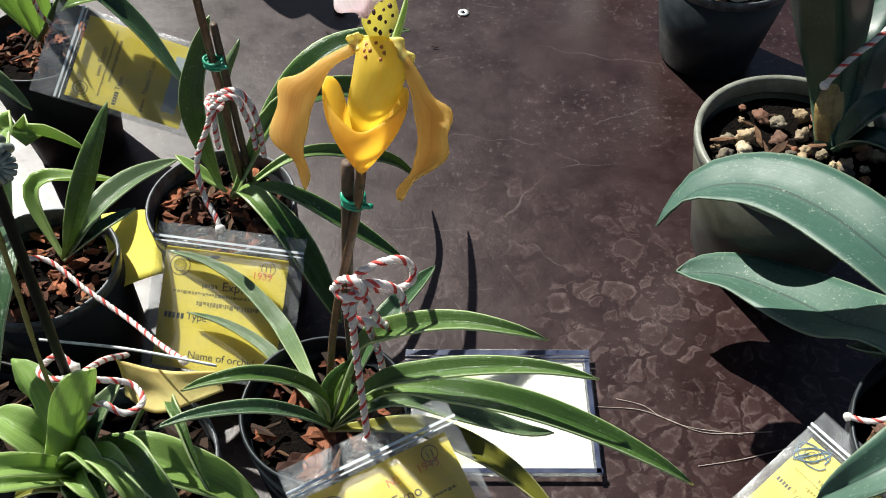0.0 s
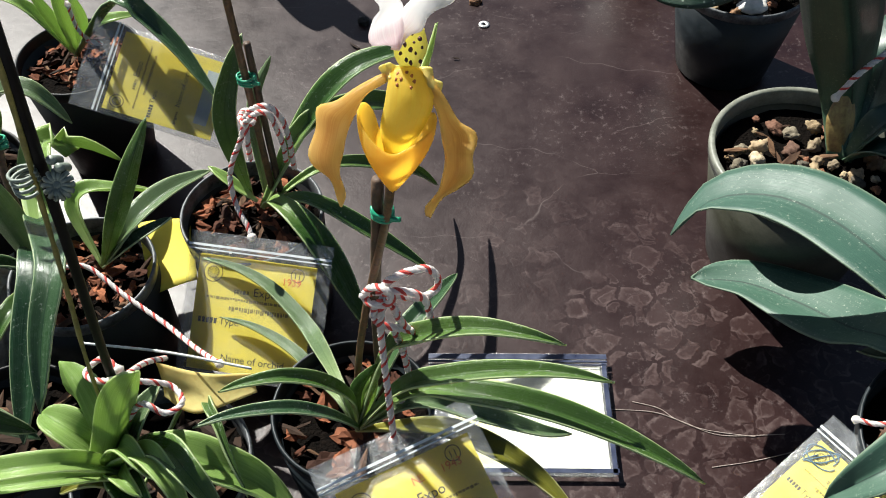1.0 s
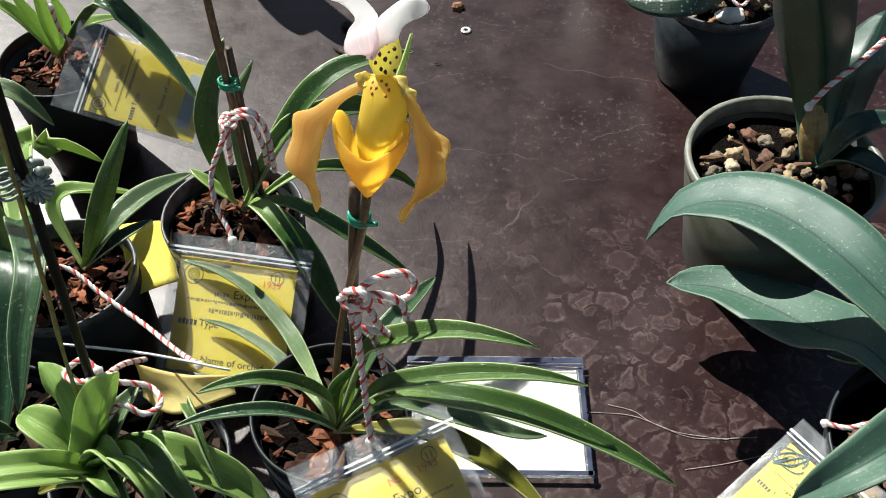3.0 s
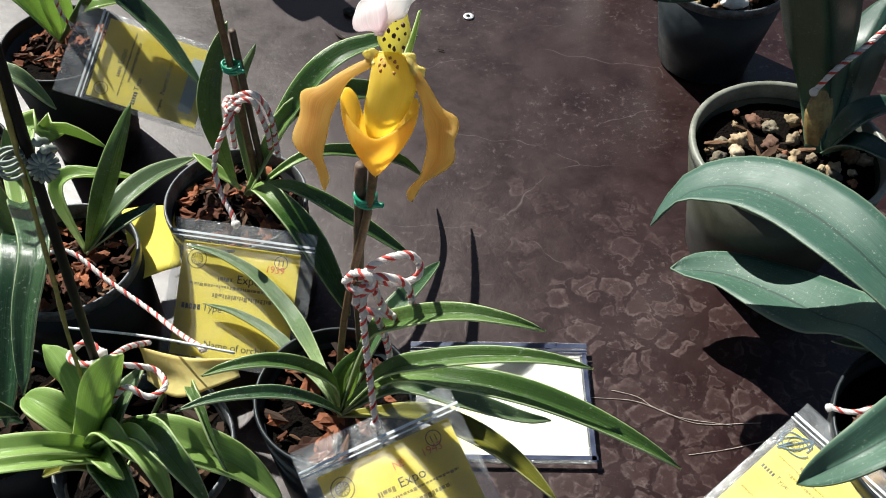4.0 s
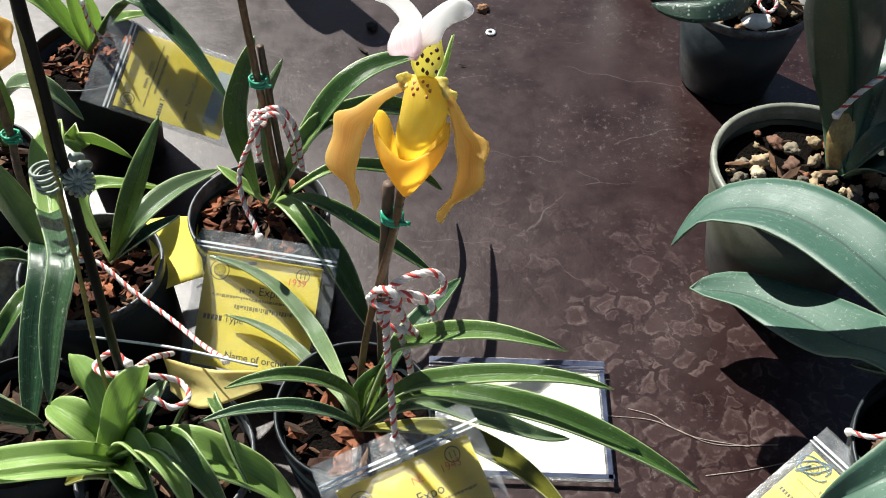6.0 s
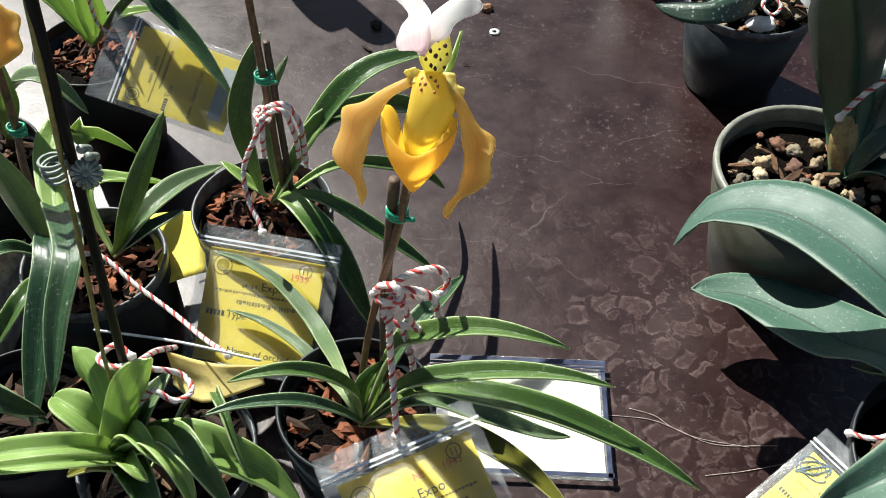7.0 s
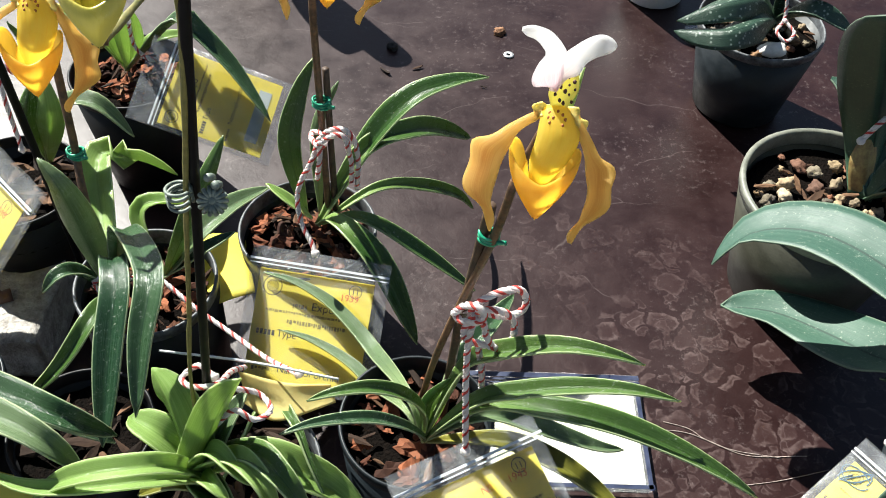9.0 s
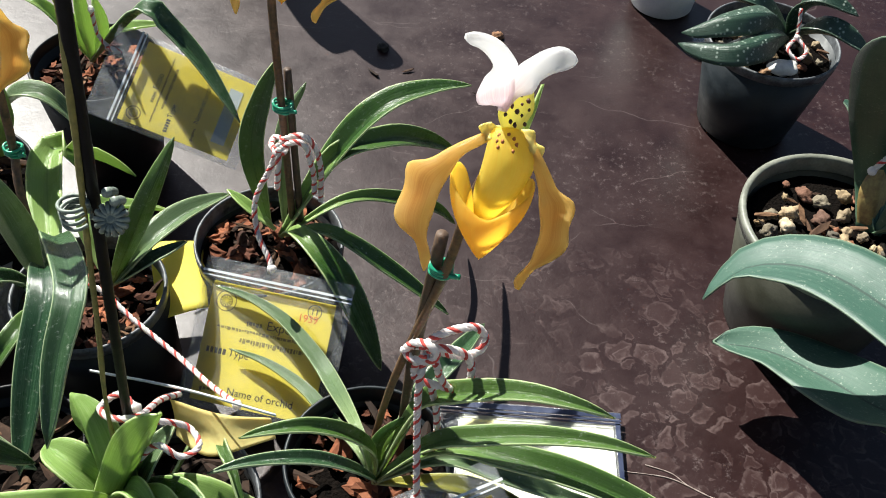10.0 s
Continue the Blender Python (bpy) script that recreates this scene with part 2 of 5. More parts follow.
M = {
    "leaf": leaf_material("leaf_green", (0.012, 0.050, 0.008), (0.058, 0.132, 0.026), (0.27, 0.40, 0.11), 0.75, 0.28, trans=0.26),
    "leaf_dark": leaf_material("leaf_deep_green", (0.010, 0.036, 0.018), (0.032, 0.080, 0.036), (0.14, 0.25, 0.09), 0.75, 0.27, trans=0.22),
    "leaf_pale": leaf_material("leaf_grey_green", (0.070, 0.125, 0.055), (0.150, 0.215, 0.110), (0.28, 0.37, 0.16), 0.6, 0.28, trans=0.3),
    "leaf_bright": leaf_material("leaf_bright_green", (0.165, 0.310, 0.060), (0.335, 0.490, 0.155), (0.56, 0.70, 0.28), 0.25, 0.25, trans=0.48),
    "leaf_yellow": leaf_material("leaf_yellowing", (0.075, 0.088, 0.010), (0.16, 0.155, 0.020), (0.36, 0.33, 0.05), 0.15, 0.34),
    "leaf_teal": leaf_material("leaf_blue_green", (0.018, 0.058, 0.040), (0.040, 0.094, 0.066), (0.11, 0.19, 0.12), 0.5, 0.54, trans=0.08, rib=(0.008, 0.022, 0.017), margin=0.25, relief=0.16),
    "leaf_deep": leaf_material("leaf_deep_teal", (0.008, 0.029, 0.021), (0.021, 0.055, 0.038), (0.06, 0.13, 0.08), 0.3, 0.36, trans=0.10, rib=(0.005, 0.014, 0.011), margin=0.2, relief=0.2),
    "leaf_spotted": leaf_material("leaf_spotted", (0.010, 0.028, 0.020), (0.024, 0.052, 0.038), (0.07, 0.13, 0.07), 0.0, 0.35, True, 0.1, margin=0.1),
    "petal": petal_material("petal_amber", (0.95, 0.68, 0.24), (0.82, 0.44, 0.12), (0.97, 0.79, 0.38), 0.78, blush=(0.66, 0.27, 0.07)),
    "pouch": petal_material("pouch_yellow", (0.96, 0.70, 0.14), (0.92, 0.56, 0.09), (0.97, 0.79, 0.26), 0.76),
    "throat": petal_material("throat_yellow", (0.97, 0.78, 0.14), (0.96, 0.62, 0.05), (0.97, 0.84, 0.28), 0.75),
    "pouch_pale": petal_material("pouch_pale", (0.62, 0.55, 0.10), (0.50, 0.46, 0.08), (0.66, 0.60, 0.16), 0.3),
    "sepal_white": petal_material("sepal_white", (0.92, 0.91, 0.90), (0.90, 0.87, 0.88), (0.95, 0.94, 0.93), 0.82, tint=(0.72, 0.46, 0.54)),
    "sepal_spotted": petal_material("sepal_spotted", (0.84, 0.76, 0.16), (0.70, 0.70, 0.12), (0.88, 0.82, 0.34), 0.55),
    "sepal_yellow": petal_material("sepal_yellow", (0.84, 0.72, 0.20), (0.74, 0.60, 0.12), (0.86, 0.76, 0.3), 0.45),
    "maroon": plain("spot_maroon", (0.035, 0.008, 0.006), (0.07, 0.016, 0.010), 0.5, 300, 0.2),
    "rust_spot": plain("spot_rust", (0.30, 0.09, 0.02), (0.40, 0.14, 0.03), 0.5, 300, 0.2),
    "stem": plain("stem_brown", (0.028, 0.015, 0.009), (0.150, 0.076, 0.036), 0.5, 160, 0.4),
    "stem_green": plain("stem_olive", (0.09, 0.09, 0.02), (0.20, 0.17, 0.045), 0.6, 200, 0.5),
    "stake": plain("stake_bamboo", (0.022, 0.013, 0.008), (0.085, 0.048, 0.027), 0.6, 140, 0.4),
    "sheath": plain("sheath_tan", (0.17, 0.10, 0.035), (0.33, 0.26, 0.09), 0.6, 140, 0.4),
    "black_wire": plain("stake_black", (0.0025, 0.0025, 0.003), (0.006, 0.006, 0.007), 0.5, 200, 0.1, spec=0.12),
    "tie": plain("tie_green", (0.0, 0.16, 0.085), (0.02, 0.30, 0.17), 0.35, 300, 0.2),
    "clip": plain("clip_grey_green", (0.07, 0.09, 0.075), (0.20, 0.24, 0.20), 0.45, 300, 0.3),
    "white_strand": plain("string_white", (0.80, 0.76, 0.73), (0.92, 0.89, 0.87), 0.8, 700, 0.6, fine=2500, trans=0.45),
    "red_strand": plain("string_red", (0.55, 0.03, 0.025), (0.75, 0.16, 0.13), 0.8, 700, 0.6, fine=2500, trans=0.3),
    "pot": plain("pot_black_plastic", (0.003, 0.003, 0.0035), (0.008, 0.0085, 0.009), 0.5, 90, 0.12, spec=0.3),
    "pot_blue": plain("pot_charcoal_plastic", (0.005, 0.008, 0.010), (0.011, 0.016, 0.020), 0.5, 90, 0.12, spec=0.35),
    "rim_worn": plain("pot_rim_worn", (0.018, 0.020, 0.023), (0.13, 0.14, 0.15), 0.5, 120, 0.2),
    "pot_grey": plain("pot_grey_plastic", (0.024, 0.024, 0.015), (0.048, 0.048, 0.033), 0.5, 60, 0.15),
    "rim_grey": plain("pot_rim_grey", (0.10, 0.105, 0.082), (0.19, 0.195, 0.16), 0.5, 90, 0.2),
    # compost colour taken near black to hold the shade inside the pots
    "soil": plain("soil_dark_shaded", (0.0015, 0.0012, 0.001), (0.007, 0.005, 0.004), 0.95, 260, 1.0, dist=0.003, spec=0.05),
    "bark": pieces_material("bark_red_brown", [(0.0, (0.030, 0.012, 0.007)), (0.35, (0.085, 0.028, 0.014)), (0.6, (0.20, 0.066, 0.030)), (0.85, (0.30, 0.105, 0.048)), (1.0, (0.10, 0.040, 0.022))]),
    "chip": pieces_material("bark_dark_brown", [(0.0, (0.010, 0.006, 0.004)), (0.6, (0.050, 0.026, 0.015)), (1.0, (0.20, 0.11, 0.06))]),
    "pebble": pieces_material("pebble_stone", [(0.0, (0.46, 0.37, 0.23)), (0.2, (0.22, 0.15, 0.08)), (0.4, (0.26, 0.11, 0.06)), (0.52, (0.05, 0.045, 0.04)), (0.7, (0.20, 0.17, 0.12)), (0.85, (0.36, 0.26, 0.15)), (1.0, (0.52, 0.45, 0.32))], 200, 0.8, 0.9),
    "pebble_white": plain("pebble_white", (0.62, 0.60, 0.55), (0.80, 0.78, 0.74), 0.6, 120, 0.3),
    "card_yellow": plain("card_yellow", (0.84, 0.72, 0.10), (0.88, 0.78, 0.15), 0.75, 40, 0.1, trans=0.35),
    "card_stained": plain("card_stained", (0.86, 0.78, 0.32), (0.80, 0.62, 0.22), 0.75, 55, 0.3, trans=0.4),
    "card_white": plain("card_cream", (0.64, 0.64, 0.55), (0.70, 0.70, 0.61), 0.75, 40, 0.1, trans=0.2),
    "ink": plain("ink_black", (0.02, 0.02, 0.018), (0.05, 0.05, 0.04), 0.7, 200, 0.0),
    "ink_olive": plain("ink_olive", (0.16, 0.13, 0.02), (0.24, 0.19, 0.03), 0.7, 200, 0.0),
    "ink_red": plain("ink_red", (0.62, 0.10, 0.02), (0.72, 0.16, 0.03), 0.7, 200, 0.0),
    "ink_pale": plain("ink_pale_olive", (0.50, 0.46, 0.24), (0.58, 0.54, 0.30), 0.7, 200, 0.0),
    "card_tint": plain("card_pale_yellow", (0.66, 0.63, 0.30), (0.70, 0.67, 0.36), 0.75, 40, 0.1),
    "ink_blue": plain("ink_blue", (0.02, 0.07, 0.12), (0.03, 0.10, 0.16), 0.6, 200, 0.0),
    "label_blue": plain("label_grey_blue", (0.36, 0.42, 0.46), (0.44, 0.49, 0.52), 0.7, 60, 0.0),
    "film": film_material("clear_film"),
    "zip": plain("zip_plastic", (0.55, 0.58, 0.60), (0.75, 0.78, 0.80), 0.3, 80, 0.2),
    "navy": plain("bag_edge_navy", (0.010, 0.014, 0.035), (0.03, 0.04, 0.08), 0.35, 90, 0.2),
    "cup": plain("cup_white_plastic", (0.62, 0.63, 0.62), (0.72, 0.73, 0.72), 0.4, 50, 0.1),
    "concrete": plain("concrete_weathered", (0.20, 0.18, 0.16), (0.46, 0.44, 0.41), 0.9, 110, 0.9, fine=420, dist=0.002),
    "rust": plain("rust_brown", (0.07, 0.035, 0.025), (0.15, 0.075, 0.05), 0.7, 180, 0.5),
    "table": table_material(),
    "steel": plain("steel_dull", (0.45, 0.45, 0.44), (0.7, 0.7, 0.68), 0.4, 300, 0.2, 0.8),
    "ground": plain("paving_grey", (0.24, 0.23, 0.22), (0.36, 0.35, 0.33), 0.9, 3, 0.4, fine=60, dist=0.004),
    "fibre": plain("scratch_pale", (0.20, 0.16, 0.14), (0.34, 0.28, 0.25), 0.8, 300, 0.3),
}


# ---- shape helpers ----
def part(name, bm, material, parent=None, label="", smooth=True):
    me = bpy.data.meshes.new(name)
    bm.normal_update()
    bm.to_mesh(me)
    bm.free()
    for m in material if isinstance(material, (list, tuple)) else [material]:
        me.materials.append(m)
    if smooth:
        me.polygons.foreach_set("use_smooth", [True] * len(me.polygons))
    ob = new(name, me)
    if parent:
        ob.parent = parent
    if label:
        ob["label"] = label
    return ob


def thing(name, place, label, category, group=""):
    ob = new(name)
    ob.empty_display_size = 0.01
    ob.location = place
    bpy.context.view_layer.update()
    return tagged(ob, label, category, group)


def child(ob, parent):
    """Parents ob, whose mesh is in world metres, without moving it."""
    ob.parent = parent
    ob.matrix_parent_inverse = Matrix.Translation(-Vector(parent.location))
    return ob


def spline(points, count):
    """A Catmull-Rom curve through the points, evenly stepped."""
    p = [Vector(q) for q in points]
    if len(p) == 2:
        return [p[0].lerp(p[1], i / (count - 1)) for i in range(count)]
    p = [p[0] * 2 - p[1]] + p + [p[-1] * 2 - p[-2]]
    dense = []
    for i in range(1, len(p) - 2):
        a, b, c, d = p[i - 1:i + 3]
        for k in range(16):
            t = k / 16
            dense.append(0.5 * (2 * b + (c - a) * t + (2 * a - 5 * b + 4 * c - d) * t * t + (3 * b - a - 3 * c + d) * t ** 3))
    dense.append(p[-2])
    run = [0.0]
    for a, b in zip(dense, dense[1:]):
        run.append(run[-1] + (b - a).length)
    out, j = [], 0
    for i in range(count):
        s = run[-1] * i / (count - 1)
        while j < len(run) - 2 and run[j + 1] < s:
            j += 1
        f = (s - run[j]) / max(1e-9, run[j + 1] - run[j])
        out.append(dense[j].lerp(dense[j + 1], min(1, max(0, f))))
    return out


def strip_mesh(rows, uvs, thick):
    """A closed thin solid from rows of points; material 0 above, 1 below."""
    bm = bmesh.new()
    layer = bm.loops.layers.uv.new("UVMap")
    nr, nc = len(rows), len(rows[0])
    normals = []
    for i in range(nr):
        line = []
        for j in range(nc):
            du = rows[min(i + 1, nr - 1)][j] - rows[max(i - 1, 0)][j]
            dv = rows[i][min(j + 1, nc - 1)] - rows[i][max(j - 1, 0)]
            q = du.cross(dv)
            line.append(q.normalized() if q.length > 1e-12 else Vector((0, 0, 1)))
        normals.append(line)
    sides = []
    for s in (0.5, -0.5):
        sides.append([[bm.verts.new(rows[i][j] + normals[i][j] * thick * s) for j in range(nc)] for i in range(nr)])

    def quad(vs, ids, mi):
        try:
            f = bm.faces.new(vs)
        except ValueError:
            return
        f.material_index = mi
        for lp, (i, j) in zip(f.loops, ids):
            lp[layer].uv = uvs[i][j]
    for i in range(nr - 1):
        for j in range(nc - 1):
            ids = [(i, j), (i, j + 1), (i + 1, j + 1), (i + 1, j)]
            quad([sides[0][a][b] for a, b in ids], ids, 0)
            quad([sides[1][a][b] for a, b in reversed(ids)], list(reversed(ids)), 1)
    rim = [(0, j) for j in range(nc)] + [(i, nc - 1) for i in range(1, nr)] + [(nr - 1, j) for j in range(nc - 2, -1, -1)] + [(i, 0) for i in range(nr - 2, 0, -1)]
    for a, b in zip(rim, rim[1:] + rim[:1]):
        quad([sides[0][a[0]][a[1]], sides[1][a[0]][a[1]], sides[1][b[0]][b[1]], sides[0][b[0]][b[1]]], [a, a, b, b], 0)
    bmesh.ops.recalc_face_normals(bm, faces=bm.faces)
    return bm


def leaf(plant, points, width, material, under=None, side=None, roll=0.0, keel=0.36, blunt=0.0, base=0.24, wave=0.0, name="leaf", label="", twist=0.0):
    """A strap leaf along the points: keeled, tapering to the tip."""
    n, nc = 26, 9
    mid = spline(points, n)
    chord = mid[-1] - mid[0]
    flat = Vector((-chord.y, chord.x, 0))
    across0 = Vector(side).normalized() if side else (flat.normalized() if flat.length > 0.01 else Vector((1, 0, 0)))
    rows, uvs = [], []
    ph = random.random() * 6
    for i, p in enumerate(mid):
        t = i / (n - 1)
        tan = (mid[min(i + 1, n - 1)] - mid[max(i - 1, 0)]).normalized()
        ac = (across0 - tan * across0.dot(tan)).normalized()
        up = ac.cross(tan) * -1
        if not side and up.z < 0:
            up = -up
        rot = Matrix.Rotation(radians(roll + twist * t), 3, tan)
        ac, up = rot @ ac, rot @ up
        w = base + (1 - base) * math.sin(min(1, t / 0.56) * math.pi / 2) ** 1.15
        tip = max(0.0, (t - 0.52 - 0.2 * blunt) / (0.48 - 0.2 * blunt))
        w *= (1 - tip ** (1.75 + 1.6 * blunt)) ** (0.72 - 0.22 * blunt) * 0.985 + 0.015
        row, uvr = [], []
        for j in range(nc):
            u = j / (nc - 1) * 2 - 1
            lift = keel * width * w * (abs(u) ** 1.12) + wave * width * math.sin(9 * t + ph + (1.7 if u > 0 else 0)) * u * u
            row.append(p + ac * (u * w * width / 2) + up * lift)
            uvr.append((u / 2 + 0.5, t))
        rows.append(row)
        uvs.append(uvr)
    bm = strip_mesh(rows, uvs, 0.0011)
    return child(part(name, bm, [material, under or material], label=label), plant)


def tube_mesh(points, radius, sides=8, count=None, bm=None, taper=None, lump=0.0):
    bm = bm or bmesh.new()
    mid = spline(points, count or max(4, 6 * len(points)))
    ref = Vector((0.3, 0.2, 1)).normalized()
    rings = []
    for i, p in enumerate(mid):
        tan = (mid[min(i + 1, len(mid) - 1)] - mid[max(i - 1, 0)]).normalized()
        a = tan.cross(ref)
        a = (a if a.length > 1e-3 else tan.cross(Vector((1, 0, 0)))).normalized()
        b = tan.cross(a)
        r = radius * (1 + (taper or 0) * i / (len(mid) - 1)) * (1 + lump * (random.random() - 0.5))
        rings.append([bm.verts.new(p + (a * math.cos(k * math.tau / sides) + b * math.sin(k * math.tau / sides)) * r) for k in range(sides)])
    for r0, r1 in zip(rings, rings[1:]):
        for k in range(sides):
            bm.faces.new((r0[k], r0[(k + 1) % sides], r1[(k + 1) % sides], r1[k]))
    bm.faces.new(reversed(rings[0]))
    bm.faces.new(rings[-1])
    return bm


def twisted(points, radius, phase, strands, pitch=0.0095, out=1.0):
    """Helical strands of a string along the points, as one mesh."""
    bm = bmesh.new()
    rough = spline(points, 40)
    length = sum((b - a).length for a, b in zip(rough, rough[1:]))
    n = max(12, int(length / 0.0010))
    mid = spline(points, n)
    ref = Vector((0.2, 0.35, 1)).normalized()
    for s in strands:
        path = []
        for i, p in enumerate(mid):
            tan = (mid[min(i + 1, n - 1)] - mid[max(i - 1, 0)]).normalized()
            a = tan.cross(ref).normalized()
            b = tan.cross(a)
            ang = phase + s * math.tau / 3 + math.tau * i * length / (n - 1) / pitch
            path.append(p + (a * math.cos(ang) + b * math.sin(ang)) * radius * 0.55 * out)
        rings = []
        for i, p in enumerate(path):
            tan = (path[min(i + 1, n - 1)] - path[max(i - 1, 0)]).normalized()
            a = tan.cross(ref).normalized()
            b = tan.cross(a)
            rings.append([bm.verts.new(p + (a * math.cos(k * math.tau / 6) + b * math.sin(k * math.tau / 6)) * radius * 0.58) for k in range(6)])
        for r0, r1 in zip(rings, rings[1:]):
            for k in range(6):
                bm.faces.new((r0[k], r0[(k + 1) % 6], r1[(k + 1) % 6], r1[k]))
        bm.faces.new(reversed(rings[0]))
        bm.faces.new(rings[-1])
    return bm


def string(label, runs, radius=0.00142):
    """A red and white twisted string: each run is a list of places."""
    ob = thing("string", runs[0][0], label, "string")
    for i, run in enumerate(runs):
        child(part("white_strand", twisted(run, radius, i, (0, 1, 1.5)), M["white_strand"]), ob)
        child(part("red_strand", twisted(run, radius * 0.88, i, (2.25,), 0.0095, 1.32), M["red_strand"], label="red strand"), ob)
    for end in (runs[0][-1],):
        bm = bmesh.new()
        bmesh.ops.create_icosphere(bm, subdivisions=2, radius=radius * 1.7, matrix=Matrix.Translation(end))
        for v in bm.verts:
            v.co += Vector((noise.noise(v.co * 900), noise.noise(v.co * 900 + Vector((9, 0, 0))), noise.noise(v.co * 800))) * radius * 0.6
        child(part("knot", bm, M["white_strand"]), ob)
    return ob


def lathe(profile, sides=56, centre=(0, 0, 0), caps=True):
    bm = bmesh.new()
    rings = [[bm.verts.new((centre[0] + r * math.cos(k * math.tau / sides), centre[1] + r * math.sin(k * math.tau / sides), centre[2] + z)) for k in range(sides)] for r, z in profile]
    for r0, r1 in zip(rings, rings[1:]):
        for k in range(sides):
            bm.faces.new((r0[k], r0[(k + 1) % sides], r1[(k + 1) % sides], r1[k]))
    if caps:
        bm.faces.new(reversed(rings[0]))
        bm.faces.new(rings[-1])
    return bm


def pot(x, y, r, h, body, rim, label, low=0.72, lip=0.0022):
    ob = thing("plant_pot", (x, y, 0), label, "plant pot", "orchid pots")
    rb = r * low
    part("body", lathe([(rb * 0.9, 0.001), (rb, 0.003), (r * 0.985, h - 0.008), (r * 0.985 - 0.0018, h - 0.008), (rb - 0.002, 0.006), (rb * 0.3, 0.006)]), body, ob)
    part("rim", lathe([(r * 0.975, h - 0.0085), (r * 0.992, h - 0.0082), (r, h - 0.003), (r, h - 0.0008), (r - lip * 0.4, h), (r - lip * 0.8, h - 0.0002), (r - lip, h - 0.0015), (r - lip - 0.0006, h - 0.012)], caps=False), rim, ob)
    return ob


def lumpy(radius, stretch, rough, seed, sub=2):
    bm = bmesh.new()
    bmesh.ops.create_icosphere(bm, subdivisions=sub, radius=radius)
    off = Vector((seed * 3.1, seed * 1.7, seed * 0.9))
    for v in bm.verts:
        d = v.co.normalized()
        v.co *= 1 + rough * noise.noise(d * 1.6 + off) + rough * 0.5 * noise.noise(d * 4 + off)
        v.co = Vector((v.co.x * stretch[0], v.co.y * stretch[1], v.co.z * stretch[2]))
    return bm


def shared(name, bm, mat, smooth):
    me = bpy.data.meshes.new(name)
    bm.to_mesh(me)
    bm.free()
    me.materials.append(mat)
    me.polygons.foreach_set("use_smooth", [smooth] * len(me.polygons))
    return me


BARK = [shared("bark_chunk", lumpy(0.0058, (1.7, 0.85, 0.55), 1.1, s, 2), M["bark"], False) for s in range(6)]
CHIP = [shared("bark_chip", lumpy(0.004, (2.6, 0.6, 0.4), 0.9, s + 20, 1), M["chip"], False) for s in range(6)]
STONE = [shared("pebble", lumpy(0.0056, (1.35, 0.95, 0.8), 0.62, s + 40, 3), M["pebble"], True) for s in range(6)]


def filling(x, y, r, z, label, kinds, count, seed, size=(0.6, 1.3), skip=None):
    """What fills a pot: an uneven bed, its dark colour deepened for shade, with loose pieces on it."""
    rng = random.Random(seed)
    ob = thing("potting_mix", (x, y, z), label, "potting mix")
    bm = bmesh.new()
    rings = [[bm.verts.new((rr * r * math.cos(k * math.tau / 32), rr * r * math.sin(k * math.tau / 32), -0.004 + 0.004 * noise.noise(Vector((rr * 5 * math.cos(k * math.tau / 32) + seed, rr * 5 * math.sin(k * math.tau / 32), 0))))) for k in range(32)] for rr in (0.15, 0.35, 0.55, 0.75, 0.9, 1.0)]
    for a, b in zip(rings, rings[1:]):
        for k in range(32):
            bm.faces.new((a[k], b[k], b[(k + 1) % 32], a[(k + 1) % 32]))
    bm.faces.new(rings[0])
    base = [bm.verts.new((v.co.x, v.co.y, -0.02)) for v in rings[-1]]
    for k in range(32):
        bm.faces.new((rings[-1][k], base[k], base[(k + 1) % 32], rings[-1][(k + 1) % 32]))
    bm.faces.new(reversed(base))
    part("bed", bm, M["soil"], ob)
    for i in range(count):
        meshes, name = kinds[i % len(kinds)]
        a, rr = rng.random() * math.tau, math.sqrt(rng.random()) * r * 0.88
        o = new(name, meshes[rng.randrange(len(meshes))])
        o.parent = ob
        s = rng.uniform(*size)
        o.matrix_local = Matrix.LocRotScale((rr * math.cos(a), rr * math.sin(a), rng.uniform(-0.002, 0.002) + 0.0015 * (i % 3)),
                                            Euler((rng.uniform(-0.5, 0.5), rng.uniform(-0.5, 0.5), rng.random() * 6.3)), (s, s, s))
    return ob


# ---- table and ground ----
def box(x0, x1, y0, y1, z0, z1, bev=0.0, cuts=0):
    bm = bmesh.new()
    bmesh.ops.create_cube(bm, size=1)
    for v in bm.verts:
        v.co = Vector(((x0 + x1) / 2 + v.co.x * (x1 - x0), (y0 + y1) / 2 + v.co.y * (y1 - y0), (z0 + z1) / 2 + v.co.z * (z1 - z0)))
    if bev:
        bmesh.ops.bevel(bm, geom=bm.edges[:], offset=bev, segments=2, affect="EDGES")
    return bm


tagged(part("ground", box(-40, 40, -40, 40, -0.80, -0.76), M["ground"], smooth=False), "grey concrete paving under the table", "ground", kind="structure")
table = thing("display_table", (0.1, 0.6, -0.76), "dark brown painted board table with peeling blistered paint", "table")
part("tabletop", box(-1.3, 1.3, -0.9, 1.1, 0.735, 0.76, 0.003), M["table"], table, smooth=False)
for lx in (-1.2, 1.2):
    for ly in (-0.8, 1.0):
        part("leg", box(lx - 0.03, lx + 0.03, ly - 0.03, ly + 0.03, 0.0, 0.735, 0.003), M["rust"], table, smooth=False)


